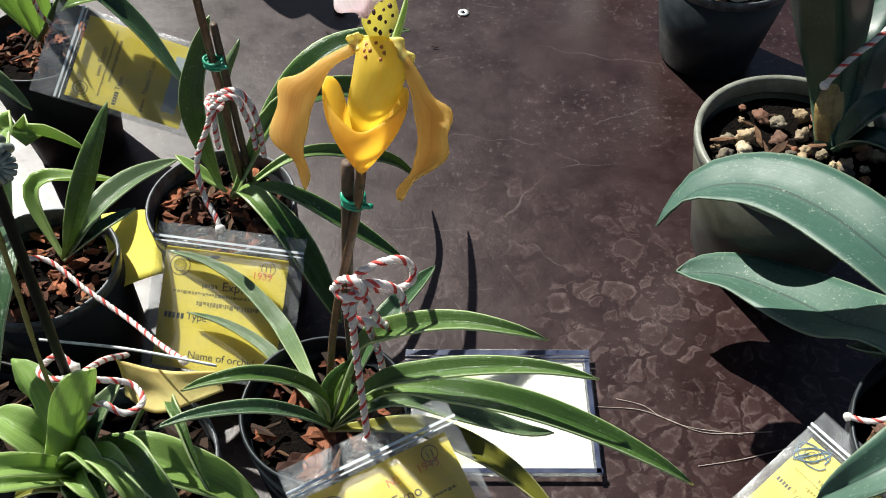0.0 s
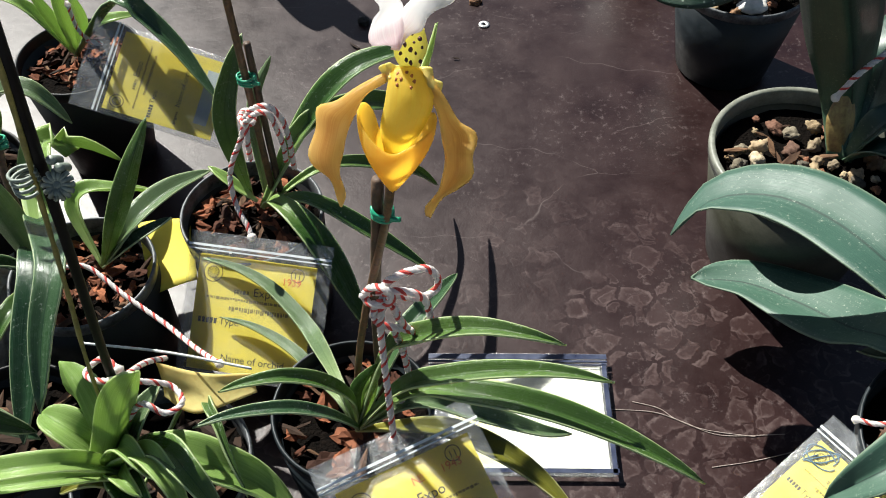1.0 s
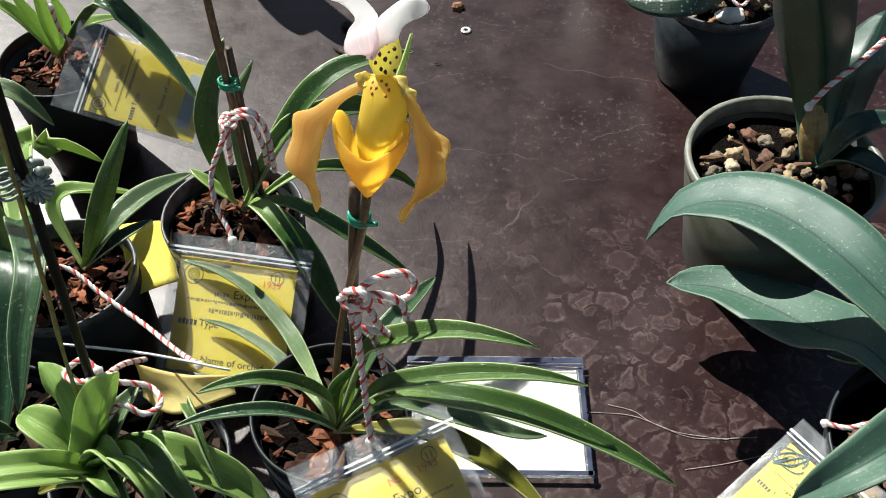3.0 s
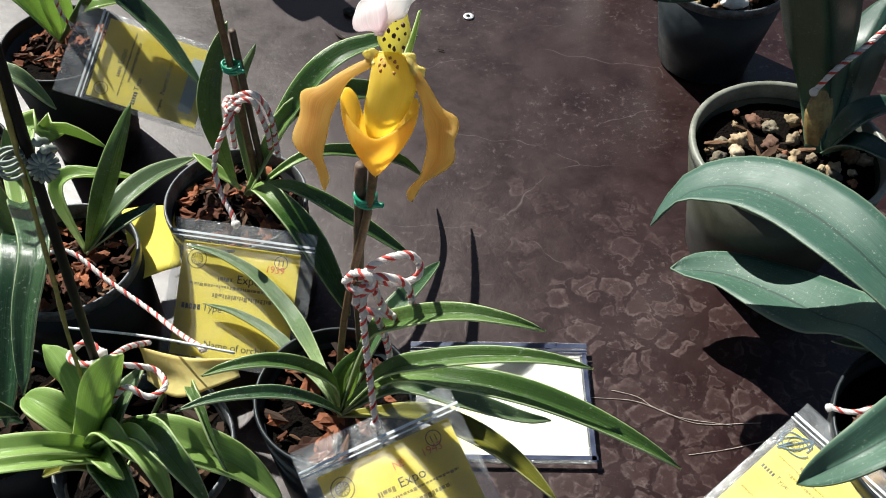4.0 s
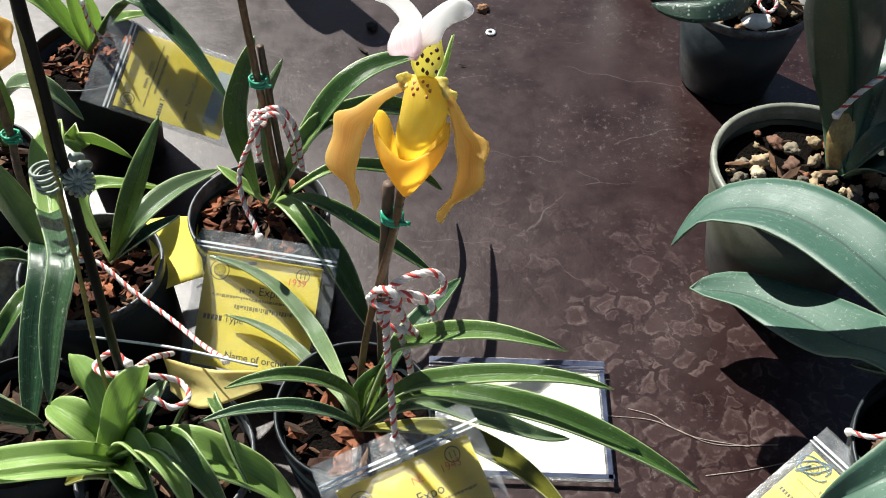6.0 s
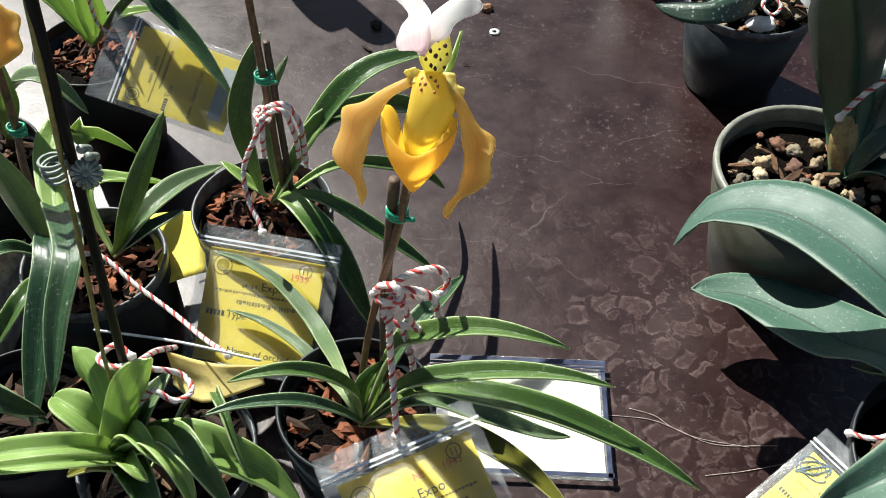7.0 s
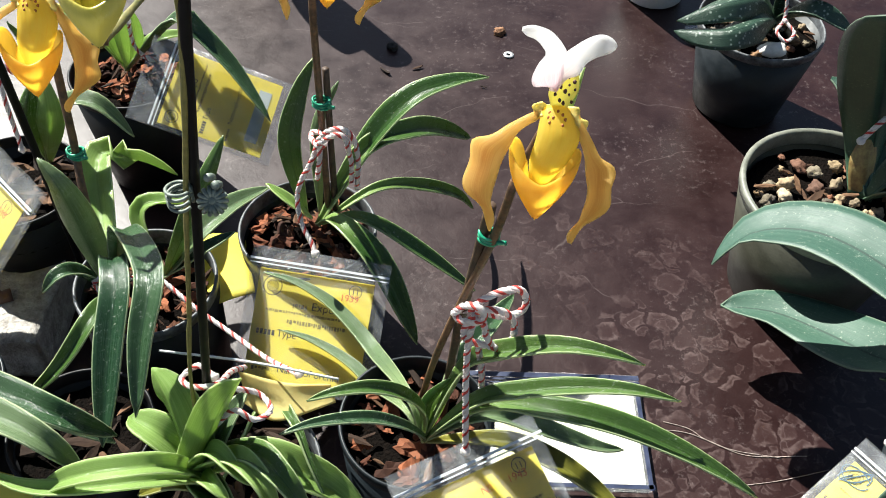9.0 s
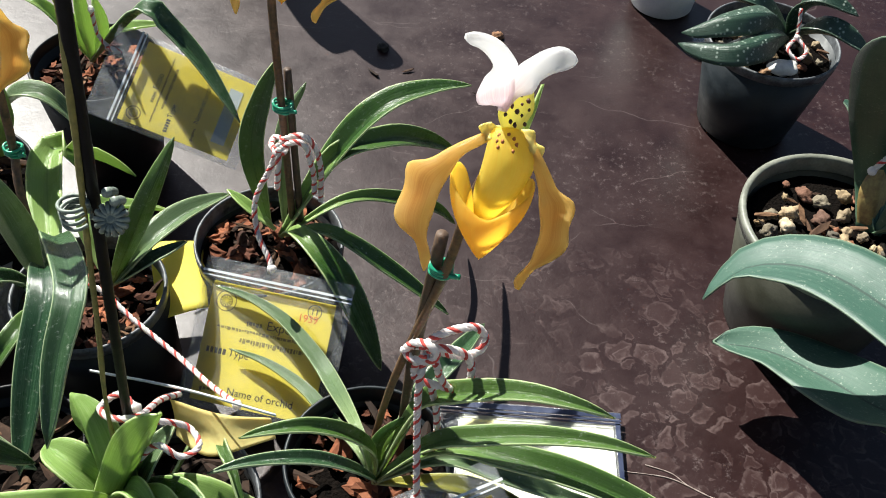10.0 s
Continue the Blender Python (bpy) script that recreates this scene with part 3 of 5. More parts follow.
# ---- flowers ----
def ruled(left, right, bulge, rows=22, cols=9, ripple=0.0, thick=0.0007, freq=16):
    a, b = spline(left, rows), spline(right, rows)
    grid, uvs = [], []
    for i in range(rows):
        t = i / (rows - 1)
        dirn = b[i] - a[i]
        tan = (a[min(i + 1, rows - 1)] + b[min(i + 1, rows - 1)] - a[max(i - 1, 0)] - b[max(i - 1, 0)])
        nor = tan.cross(dirn)
        nor = nor.normalized() if nor.length > 1e-12 else Vector((0, 0, 1))
        row = []
        for j in range(cols):
            u = j / (cols - 1)
            e = (2 * u - 1) ** 2
            row.append(a[i].lerp(b[i], u) + nor * dirn.length * (bulge * (1 - e) + ripple * e * math.sin(t * freq + u * 3)))
        grid.append(row)
        uvs.append([(j / (cols - 1), t) for j in range(cols)])
    return strip_mesh(grid, uvs, thick)


def slipper_flower(plant, centre, toward, unit, pouch="pouch", petal="petal", dorsal=True, petals=True, foot=None):
    """A slipper orchid's flower about its centre, facing along toward; unit: metres to one of its drawing steps."""
    c = Vector(centre)
    f = Vector(toward).normalized()
    r = Vector((0, 0, 1)).cross(f).normalized()
    up = f.cross(r)

    def at(x, y, d):
        return c + (r * x - up * y + f * d) * unit

    def edge(pts):
        return [at(*p) for p in pts]
    made = []
    if petals:
        made.append(part("petal", ruled(edge([(-15, -3, 4), (-49, 8, 14), (-88, 27, 22), (-122, 48, 18), (-157, 57, 6), (-161, 96, 2), (-175, 135, 8), (-166, 157, 14), (-140, 179, 10), (-131, 211, 12), (-126, 227, 14)]),
                                        edge([(-13, 5, 8), (-45, 24, 18), (-73, 41, 26), (-88, 63, 28), (-103, 96, 26), (-116, 133, 24), (-123, 167, 20), (-118, 191, 16), (-116, 207, 14), (-119, 217, 14), (-124, 228, 14)]), 0.13, 34, 11, 0.05, freq=22), M[petal], label="drooping amber petal"))
        made.append(part("petal", ruled(edge([(11, 5, 8), (32, 36, 20), (45, 67, 26), (52, 106, 30), (57, 145, 30), (52, 179, 28), (43, 206, 30), (27, 223, 32), (19, 234, 34), (21, 246, 36)]),
                                        edge([(16, -2, 4), (37, 6, 12), (50, 31, 16), (69, 64, 14), (85, 90, 8), (108, 106, 10), (112, 123, 10), (104, 149, 18), (105, 182, 14), (80, 201, 22), (49, 218, 30), (27, 250, 36)]), -0.13, 34, 11, 0.05, freq=22), M[petal], label="drooping amber petal"))
    # the pouch: an open slipper with two raised ears and a V-shaped lip
    lip = edge([(-51, 94, 0), (-60, 64, 2), (-74, 51, 6), (-84, 64, 14), (-78, 91, 24), (-62, 117, 32), (-34, 139, 38), (-7, 130, 34), (17, 115, 28), (38, 94, 22), (38, 74, 16), (24, 77, 6), (12, 100, -4), (-4, 124, -16), (-30, 134, -20), (-44, 123, -14), (-51, 94, 0)])
    top, nv = spline(lip, 65), 18
    axis, toe = at(-27, 150, 4), at(-36, 209, -8)
    rows, uvs = [], []
    for j in range(nv):
        v = j / (nv - 1)
        row = []
        for k, p in enumerate(top):
            q = p.lerp(toe, v)
            out = p - axis
            out -= up * out.dot(up)
            out = out.normalized() if out.length > 1e-6 else f
            row.append(q + out * unit * (17 * math.sin(math.pi * v ** 0.8) + 3.5 * math.exp(-v * 16)))
        rows.append(row)
        uvs.append([(k / 64, v) for k in range(65)])
    made.append(part("pouch", strip_mesh(rows, uvs, 0.0008), M[pouch], label="glossy yellow slipper pouch"))
    # column shield over the pouch's mouth
    made.append(part("column_shield", ruled(edge([(-27, -1, 10), (-34, 23, 22), (-41, 56, 24), (-50, 94, 12), (-46, 137, -10)]), edge([(21, 0, 10), (34, 29, 18), (40, 56, 20), (20, 99, 10), (-12, 137, -10)]), 0.24), M["throat" if pouch == "pouch" else pouch], label="yellow back wall of the pouch"))

    def fleck(x, y, d, size, material):
        bm = lumpy(unit * size, (1, 1.25, 0.3), 0.4, x + 40 + y, 1)
        bmesh.ops.transform(bm, matrix=Matrix.Translation(at(x, y, d)) @ f.to_track_quat("Z", "Y").to_matrix().to_4x4(), verts=bm.verts)
        made.append(part("spot", bm, M[material]))
    for x, y, d in ((-17, 7, 27), (-12, 16, 35), (-19, 25, 37), (6, 11, 34), (4, 30, 44), (-2, 5, 30), (-20, 16, 31), (10, 20, 38)):
        fleck(x, y, d, 3.2, "rust_spot")
    if dorsal:
        made.append(part("dorsal_sepal", ruled(edge([(-12, -32, 68), (-3, -62, 76), (-6, -86, 86), (-3, -100, 96), (-15, -117, 106), (-33, -132, 114), (-54, -140, 120), (-71, -142, 122), (-84, -138, 122)]),
                                               edge([(-31, -42, 72), (-56, -40, 78), (-60, -56, 84), (-51, -77, 94), (-39, -93, 100), (-47, -107, 108), (-61, -119, 116), (-76, -124, 120), (-85, -132, 122)]), 0.05, 26, 9, 0.03), M["sepal_white"], label="white sepal lobe"))
        made.append(part("dorsal_sepal", ruled(edge([(-26, -32, 68), (-14, -65, 74), (-4, -93, 84), (16, -110, 96), (36, -122, 106), (57, -127, 114), (73, -120, 120), (80, -110, 122)]),
                                               edge([(-13, -29, 68), (4, -52, 68), (25, -59, 72), (34, -77, 84), (47, -87, 96), (63, -93, 108), (75, -99, 118), (80, -106, 122)]), 0.04, 26, 9, 0.03), M["sepal_white"], label="white sepal lobe"))
    made.append(part("spotted_sepal", ruled(edge([(-10, 0, 16), (-21, -27, 40), (-14, -58, 58)]), edge([(17, -2, 16), (33, -32, 34), (29, -64, 54)]), 0.18), M["sepal_spotted"], label="yellow sepal with dark spots"))
    if dorsal:
        for k, (x, y) in enumerate(((2, -52), (18, -61), (-3, -40), (12, -42), (-11, -26), (6, -31), (14, -25), (-2, -15), (5, -10), (25, -34), (21, -12), (-6, -57), (10, -55), (-12, -44), (22, -48))):
            fleck(x, y, 22 - 0.66 * y + 9 * (1 - ((x - 5) / 22) ** 2), 2.6 + 0.7 * (k % 3), "maroon")
    made.append(part("lateral_sepal", ruled(edge([(-10, -5, 10), (-34, -12, 16), (-49, -5, 18)]), edge([(-12, 8, 14), (-28, 14, 20), (-38, 17, 18)]), -0.2, ripple=0.12), M["sepal_yellow"]))
    made.append(part("lateral_sepal", ruled(edge([(15, -5, 8), (39, -1, 12), (44, 16, 14), (57, 26, 16), (52, 46, 12)]), edge([(12, 8, 14), (26, 20, 20), (32, 32, 20), (40, 44, 18), (50, 50, 12)]), 0.12, ripple=0.12), M["sepal_yellow"]))
    made.append(part("bract", ruled(edge([(22, -2, -12), (36, -36, -8), (50, -74, -4)]), edge([(34, -2, -14), (44, -34, -10), (53, -76, -4)]), 0.2), M["leaf_bright"], label="green bract"))
    foot = Vector(foot) if foot else at(-36, 200, -60)
    back = at(2, 14, -48)
    bm = tube_mesh([at(4, 10, -8), back, back.lerp(foot, 0.5) - f * unit * 12, foot], 0.0019, 10, lump=0.08)
    flower = child(part("flower", bm, M["stem"], label="slipper-shaped flower on a curved brown neck"), plant)
    for o in made:
        child(o, flower)
    return foot


# ---- writing ----
def lettering(words, size, material, at, right, down, parent):
    c = bpy.data.curves.new("lettering", "FONT")
    c.body, c.size = words, size
    tmp = bpy.data.objects.new("lettering", c)
    scene.collection.objects.link(tmp)
    bpy.context.view_layer.update()
    me = bpy.data.meshes.new_from_object(tmp)
    bpy.data.objects.remove(tmp)
    r, u = Vector(right).normalized(), -Vector(down).normalized()
    n = r.cross(u)
    me.transform(Matrix(((r.x, u.x, n.x, at[0]), (r.y, u.y, n.y, at[1]), (r.z, u.z, n.z, at[2]), (0, 0, 0, 1))))
    me.materials.clear()
    me.materials.append(material)
    o = new("lettering", me)
    child(o, parent)
    return o


def patch(name, pl, x0, x1, y0, y1, h, material, parent, thick=0.0003, label=""):
    """A flat thin slab on a ticket's plane, in metres from its top left."""
    bm = box(x0, x1, y0, y1, h, h + thick)
    for v in bm.verts:
        v.co = pl(v.co.x, v.co.y, v.co.z)
    bmesh.ops.recalc_face_normals(bm, faces=bm.faces)
    return child(part(name, bm, material, label=label, smooth=False), parent)


def ring_mark(pl, x, y, r, h, material, parent, thick=0.0005, spokes=0):
    bm = bmesh.new()
    for rr, tt in ((r, thick),) + (((r * 0.62, thick),) if spokes else ()):
        va = [bm.verts.new(pl(x + rr * math.cos(k * math.tau / 24), y + rr * math.sin(k * math.tau / 24), h)) for k in range(24)]
        vb = [bm.verts.new(pl(x + (rr - tt) * math.cos(k * math.tau / 24), y + (rr - tt) * math.sin(k * math.tau / 24), h)) for k in range(24)]
        for k in range(24):
            bm.faces.new((va[k], va[(k + 1) % 24], vb[(k + 1) % 24], vb[k]))
    for k in range(spokes):
        a = k * math.tau / spokes
        q = []
        for rr, da in ((r * 0.15, -0.12), (r * 0.55, -0.12), (r * 0.55, 0.12), (r * 0.15, 0.12)):
            q.append(bm.verts.new(pl(x + rr * math.cos(a + da), y + rr * math.sin(a + da), h)))
        bm.faces.new(q)
    return child(part("seal" if spokes else "ring", bm, material, smooth=False), parent)


def ticket(label, tl, right, down, w, h, card, bag_top=0.02, number="", expo=False, blue=False, curl=0.0, card_mat="card_yellow", text=True, edge=None, pale=False, scribble=False):
    """A printed card in a clear zip bag. card: (x0, x1, y0, y1) in the bag."""
    ob = thing("ticket_bag", tl, label, "tag", "tickets in zip bags")
    o, r = Vector(tl), Vector(right).normalized()
    d = Vector(down)
    d = (d - r * d.dot(r)).normalized()
    n = d.cross(r).normalized()
    if n.z < 0:
        n = -n

    def pl(x, y, k):
        bend = curl * math.sin(x / w * 3.1) * (y / h)
        return o + r * x + d * y + n * (k + bend)
    for name, k in (("bag_back", -0.0012), ("bag_front", 0.0014)):
        bm = bmesh.new()
        nx, ny = 14, 14
        uv = bm.loops.layers.uv.new("UVMap")
        g = [[bm.verts.new(pl(w * i / nx, h * j / ny, k + 0.0011 * noise.noise(Vector((i * 0.5, j * 0.4, k * 900 + w * 77))) + (0.0012 if k > 0 and 2 < j < ny - 1 and 0 < i < nx else 0))) for j in range(ny + 1)] for i in range(nx + 1)]
        for i in range(nx):
            for j in range(ny):
                face = bm.faces.new((g[i][j], g[i][j + 1], g[i + 1][j + 1], g[i + 1][j]))
                for lp, (a, b) in zip(face.loops, ((i, j), (i, j + 1), (i + 1, j + 1), (i + 1, j))):
                    lp[uv].uv = (a / nx, b / ny)
        child(part(name, bm, M["film"]), ob).visible_shadow = False
    patch("zip_strip", pl, 0, w, bag_top - 0.0018, bag_top - 0.0004, 0.0030, M[edge or "zip"], ob, 0.0008)
    patch("zip_strip", pl, 0, w, bag_top + 0.0012, bag_top + 0.0020, 0.0030, M[edge or "zip"], ob, 0.0005)
    if edge:
        patch("bag_edge", pl, 0.0, w, 0.002, bag_top - 0.003, 0.0032, M[edge], ob, 0.0003)
        patch("bag_edge", pl, w - 0.004, w - 0.001, bag_top, h, 0.0032, M[edge], ob, 0.0003)
        patch("bag_edge", pl, 0.0, w, h - 0.004, h - 0.001, 0.0032, M[edge], ob, 0.0003)
    x0, x1, y0, y1 = card
    sheet = patch("card", pl, x0, x1, y0, y1, 0.0, M[card_mat], ob, 0.0005)
    cw = x1 - x0
    t = 0.00054
    if text:
        rng = random.Random(int(cw * 1e5))
        ring_mark(pl, x0 + 0.13 * cw, y0 + 0.14 * cw, 0.085 * cw, t, M["ink_olive"], sheet, 0.0007, 12)
        for row, (ry, a, b, th) in enumerate(((0.265, 0.33, 0.46, 0.040), (0.335, 0.10, 0.92, 0.022), (0.405, 0.30, 0.82, 0.034), (0.835, 0.06, 0.22, 0.03))):
            x = a
            while x < b:
                step = rng.uniform(0.010, 0.030)
                patch("text_bar", pl, x0 + x * cw, x0 + min(b, x + step) * cw, y0 + ry * cw, y0 + (ry + th * rng.uniform(0.6, 1.2)) * cw, t, M["ink_olive"], sheet, 0.00003)
                x += step + 0.007
        lettering("Type", 0.085 * cw, M["ink"], pl(x0 + 0.23 * cw, y0 + 0.56 * cw, t + 0.00004), r, d, sheet)
        for k in range(5):
            patch("text_bar", pl, x0 + (0.05 + 0.034 * k) * cw, x0 + (0.074 + 0.034 * k) * cw, y0 + 0.515 * cw, y0 + 0.56 * cw, t, M["ink"], sheet, 0.00003)
        lettering("Name of orchid", 0.085 * cw, M["ink"], pl(x0 + 0.28 * cw, y0 + 0.86 * cw, t + 0.00004), r, d, sheet)
        if number:
            lettering("N", 0.085 * cw, M["ink_red"], pl(x0 + 0.50 * cw, y0 + 0.175 * cw, t + 0.00004), r, d, sheet)
            lettering("o", 0.060 * cw, M["ink_red"], pl(x0 + 0.562 * cw, y0 + 0.150 * cw, t + 0.00004), r, d, sheet)
            patch("text_bar", pl, x0 + 0.563 * cw, x0 + 0.592 * cw, y0 + 0.165 * cw, y0 + 0.172 * cw, t, M["ink_red"], sheet, 0.0001)
            lettering(number, 0.082 * cw, M["ink_red"], pl(x0 + 0.72 * cw, y0 + 0.175 * cw, t + 0.00004), r, d, sheet)
            lettering("11", 0.07 * cw, M["ink"], pl(x0 + 0.81 * cw, y0 + 0.11 * cw, t + 0.00004), r, d, sheet)
            ring_mark(pl, x0 + 0.845 * cw, y0 + 0.085 * cw, 0.058 * cw, t, M["ink"], sheet, 0.0005)
        if expo:
            lettering("Expo", 0.10 * cw, M["ink"], pl(x0 + 0.49 * cw, y0 + 0.30 * cw, t + 0.00004), r, d, sheet)
        if blue:
            patch("stuck_label", pl, x0 + 0.15 * cw, x0 + 0.85 * cw, y1 - 0.26 * cw, y1 - 0.10 * cw, t, M["label_blue"], sheet, 0.0002)
    if pale:
        patch("tinted_panel", pl, x0 + 0.004, x0 + 0.034, y0 + 0.003, y1 - 0.003, t, M["card_tint"], sheet, 0.0001)
        ring_mark(pl, x0 + 0.014, y1 - 0.016, 0.0075, t + 0.0003, M["ink_pale"], sheet, 0.0007, 12)
        for k in range(7):
            for q in range(4):
                patch("text_bar", pl, x0 + 0.010 + 0.0032 * k, x0 + 0.0112 + 0.0032 * k, y0 + 0.010 + 0.010 * q, y0 + 0.0165 + 0.010 * q + 0.002 * ((k * q) % 2), t + 0.0003, M["ink_pale"], sheet, 0.0001)
    if scribble:
        c0 = (x0 + 0.13 * cw, y0 + 0.14 * cw)
        for k in range(3):
            pts = [pl(c0[0] + (0.17 - 0.03 * k) * cw * math.cos(a + k), c0[1] + (0.10 + 0.03 * k) * cw * math.sin(a * (1 + 0.1 * k)), t + 0.0005) for a in [i * 0.7 for i in range(9)]]
            child(part("pen_stroke", tube_mesh(pts, 0.0004, 5, 40), M["ink_blue"], label="blue pen scribble"), sheet)
    return ob


# ---- front orchid ----
pot(-0.059, 0.266, 0.045, 0.100, M["pot_blue"], M["pot_blue"], "black plastic nursery pot with a slipper orchid", 0.84)
filling(-0.059, 0.266, 0.041, 0.088, "dark potting mix with red-brown bark chunks", [(BARK, "bark_chunk"), (BARK, "bark_chunk"), (CHIP, "bark_chip")], 62, 1, (0.25, 1.15))
A = thing("slipper_orchid", (-0.055, 0.252, 0.088), "slipper orchid with amber flower and white sepal on a brown stem", "orchid", "slipper orchids")
KA = (-0.055, 0.252, 0.100)
leaf(A, [KA, (-0.034, 0.258, 0.165), (-0.016, 0.247, 0.195), (0.007, 0.238, 0.213), (0.029, 0.234, 0.214), (0.046, 0.233, 0.208)], 0.0118, M["leaf"], roll=8)
leaf(A, [KA, (-0.028, 0.247, 0.150), (-0.005, 0.242, 0.168), (0.021, 0.240, 0.176), (0.048, 0.238, 0.178), (0.072, 0.237, 0.172)], 0.0108, M["leaf"], roll=5)
leaf(A, [KA, (-0.021, 0.251, 0.140), (0.009, 0.237, 0.158), (0.039, 0.230, 0.158), (0.069, 0.223, 0.150), (0.097, 0.214, 0.140), (0.118, 0.208, 0.128)], 0.0150, M["leaf"])
leaf(A, [KA, (-0.023, 0.254, 0.125), (0.001, 0.253, 0.118), (0.026, 0.253, 0.105), (0.045, 0.252, 0.098), (0.061, 0.256, 0.090)], 0.0125, M["leaf_pale"])
leaf(A, [KA, (-0.0128, 0.2506, 0.104), (0.016, 0.240, 0.102), (0.039, 0.226, 0.098), (0.061, 0.207, 0.092)], 0.0135, M["leaf_yellow"], label="yellowing leaf")
leaf(A, [KA, (-0.057, 0.252, 0.130), (-0.068, 0.246, 0.155), (-0.084, 0.241, 0.168), (-0.102, 0.235, 0.172), (-0.114, 0.233, 0.168)], 0.0092, M["leaf"], roll=-6)
leaf(A, [KA, (-0.056, 0.246, 0.115), (-0.068, 0.241, 0.134), (-0.086, 0.237, 0.146), (-0.110, 0.230, 0.152), (-0.128, 0.223, 0.152)], 0.0078, M["leaf_dark"], roll=-5)
leaf(A, [KA, (-0.0640, 0.2660, 0.1240), (-0.0863, 0.318, 0.0917), (-0.1015, 0.3384, 0.0917), (-0.1192, 0.3552, 0.0948), (-0.1398, 0.366, 0.0985), (-0.161, 0.3721, 0.0997)], 0.0098, M["leaf_pale"], keel=0.2)
leaf(A, [KA, (-0.0660, 0.2640, 0.1140), (-0.0867, 0.3034, 0.0773), (-0.0991, 0.3185, 0.0747), (-0.1145, 0.3299, 0.0751), (-0.1313, 0.3378, 0.0771), (-0.1487, 0.3428, 0.0778)], 0.0080, M["leaf_pale"], keel=0.2)
leaf(A, [(-0.052, 0.256, 0.105), (-0.047, 0.258, 0.130), (-0.043, 0.262, 0.145)], 0.0075, M["leaf_bright"], side=(1, 0, 0))
leaf(A, [(-0.054, 0.254, 0.105), (-0.054, 0.257, 0.130), (-0.042, 0.260, 0.152)], 0.0065, M["leaf"], side=(1, 0, 0))
leaf(A, [(-0.051, 0.262, 0.100), (-0.035, 0.286, 0.130), (-0.020, 0.306, 0.135), (-0.002, 0.344, 0.120)], 0.0115, M["leaf_dark"])
low = slipper_flower(A, (-0.0165, 0.2299, 0.3617), (0.044, -0.77, 0.635), 0.000183, foot=(-0.0246, 0.2466, 0.312))
child(part("stem", tube_mesh([(-0.059, 0.278, 0.088), (-0.0513, 0.2709, 0.150), (-0.0431, 0.2634, 0.200), (-0.030, 0.2529, 0.268), low], 0.0019, 10, 30, lump=0.06), M["stem"]), A)
stakeA = tagged(part("stake", tube_mesh([(-0.044, 0.276, 0.085), (-0.0400, 0.2650, 0.190), (-0.0322, 0.2545, 0.2885)], 0.0025, 9, 24, lump=0.1), M["stake"]), "cut bamboo stake beside the flower stem", "stake")


def tie(x, y, z, r, label):
    ob = thing("stem_tie", (x, y, z), label, "plant tie")
    for k, dz in enumerate((-0.0018, 0.0004, 0.0022)):
        pts = [(x + r * 1.25 * math.cos(a), y + r * math.sin(a), z + dz + 0.0006 * math.sin(a * 2 + k)) for a in [i * math.tau / 10 for i in range(11)]]
        child(part("wrap", tube_mesh(pts, 0.0008, 6, 24), M["tie"]), ob)
    child(part("tail", tube_mesh([(x + r, y - r, z), (x + r + 0.004, y - r - 0.001, z + 0.001)], 0.0011, 6, 6), M["tie"]), ob)
    return ob


tie(-0.0315, 0.2548, 0.269, 0.0034, "green plastic tie round stem and stake")
string("red and white twisted string tied in a bow round a stem", [
    [(-0.034, 0.25, 0.218), (-0.036, 0.247, 0.205), (-0.036, 0.245, 0.185), (-0.035, 0.24, 0.163), (-0.034, 0.235, 0.145), (-0.033, 0.23, 0.129)],
    [(-0.036, 0.252, 0.22), (-0.031, 0.252, 0.229), (-0.022, 0.254, 0.233), (-0.014, 0.256, 0.232), (-0.01, 0.257, 0.223), (-0.012, 0.256, 0.216), (-0.02, 0.254, 0.214), (-0.031, 0.251, 0.221)],
    [(-0.034, 0.249, 0.224), (-0.025, 0.25, 0.224), (-0.017, 0.252, 0.217), (-0.014, 0.253, 0.204), (-0.016, 0.253, 0.193), (-0.022, 0.252, 0.191), (-0.027, 0.25, 0.202), (-0.03, 0.248, 0.217)],
    [(-0.044, 0.254, 0.215), (-0.039, 0.252, 0.224), (-0.033, 0.248, 0.228), (-0.03, 0.248, 0.222), (-0.033, 0.248, 0.217), (-0.04, 0.25, 0.215), (-0.043, 0.255, 0.213), (-0.042, 0.262, 0.207), (-0.037, 0.262, 0.208)],
    [(-0.034, 0.249, 0.22), (-0.038, 0.249, 0.213), (-0.038, 0.249, 0.203), (-0.032, 0.249, 0.199), (-0.022, 0.251, 0.193)],
    [(-0.031, 0.252, 0.194), (-0.027, 0.254, 0.167), (-0.026, 0.256, 0.138), (-0.031, 0.256, 0.123)],
], 0.00165)
ticket("yellow card in a clear zip bag hung over a pot", (-0.0752, 0.2153, 0.1251), (0.080, 0.043, 0.0), (0.16, -0.78, -0.32), 0.0885, 0.110, (0.0075, 0.081, 0.0165, 0.106), 0.0125, "1943", True)

# ---- white ticket on the table ----
ticket("cream printed card in a navy-edged bag lying on the table", (-0.022, 0.366, 0.004), (1, 0.0, 0), (0.02, -1, 0), 0.122, 0.092, (0.014, 0.117, 0.010, 0.087), 0.009, text=False, card_mat="card_white", edge="navy", pale=True)

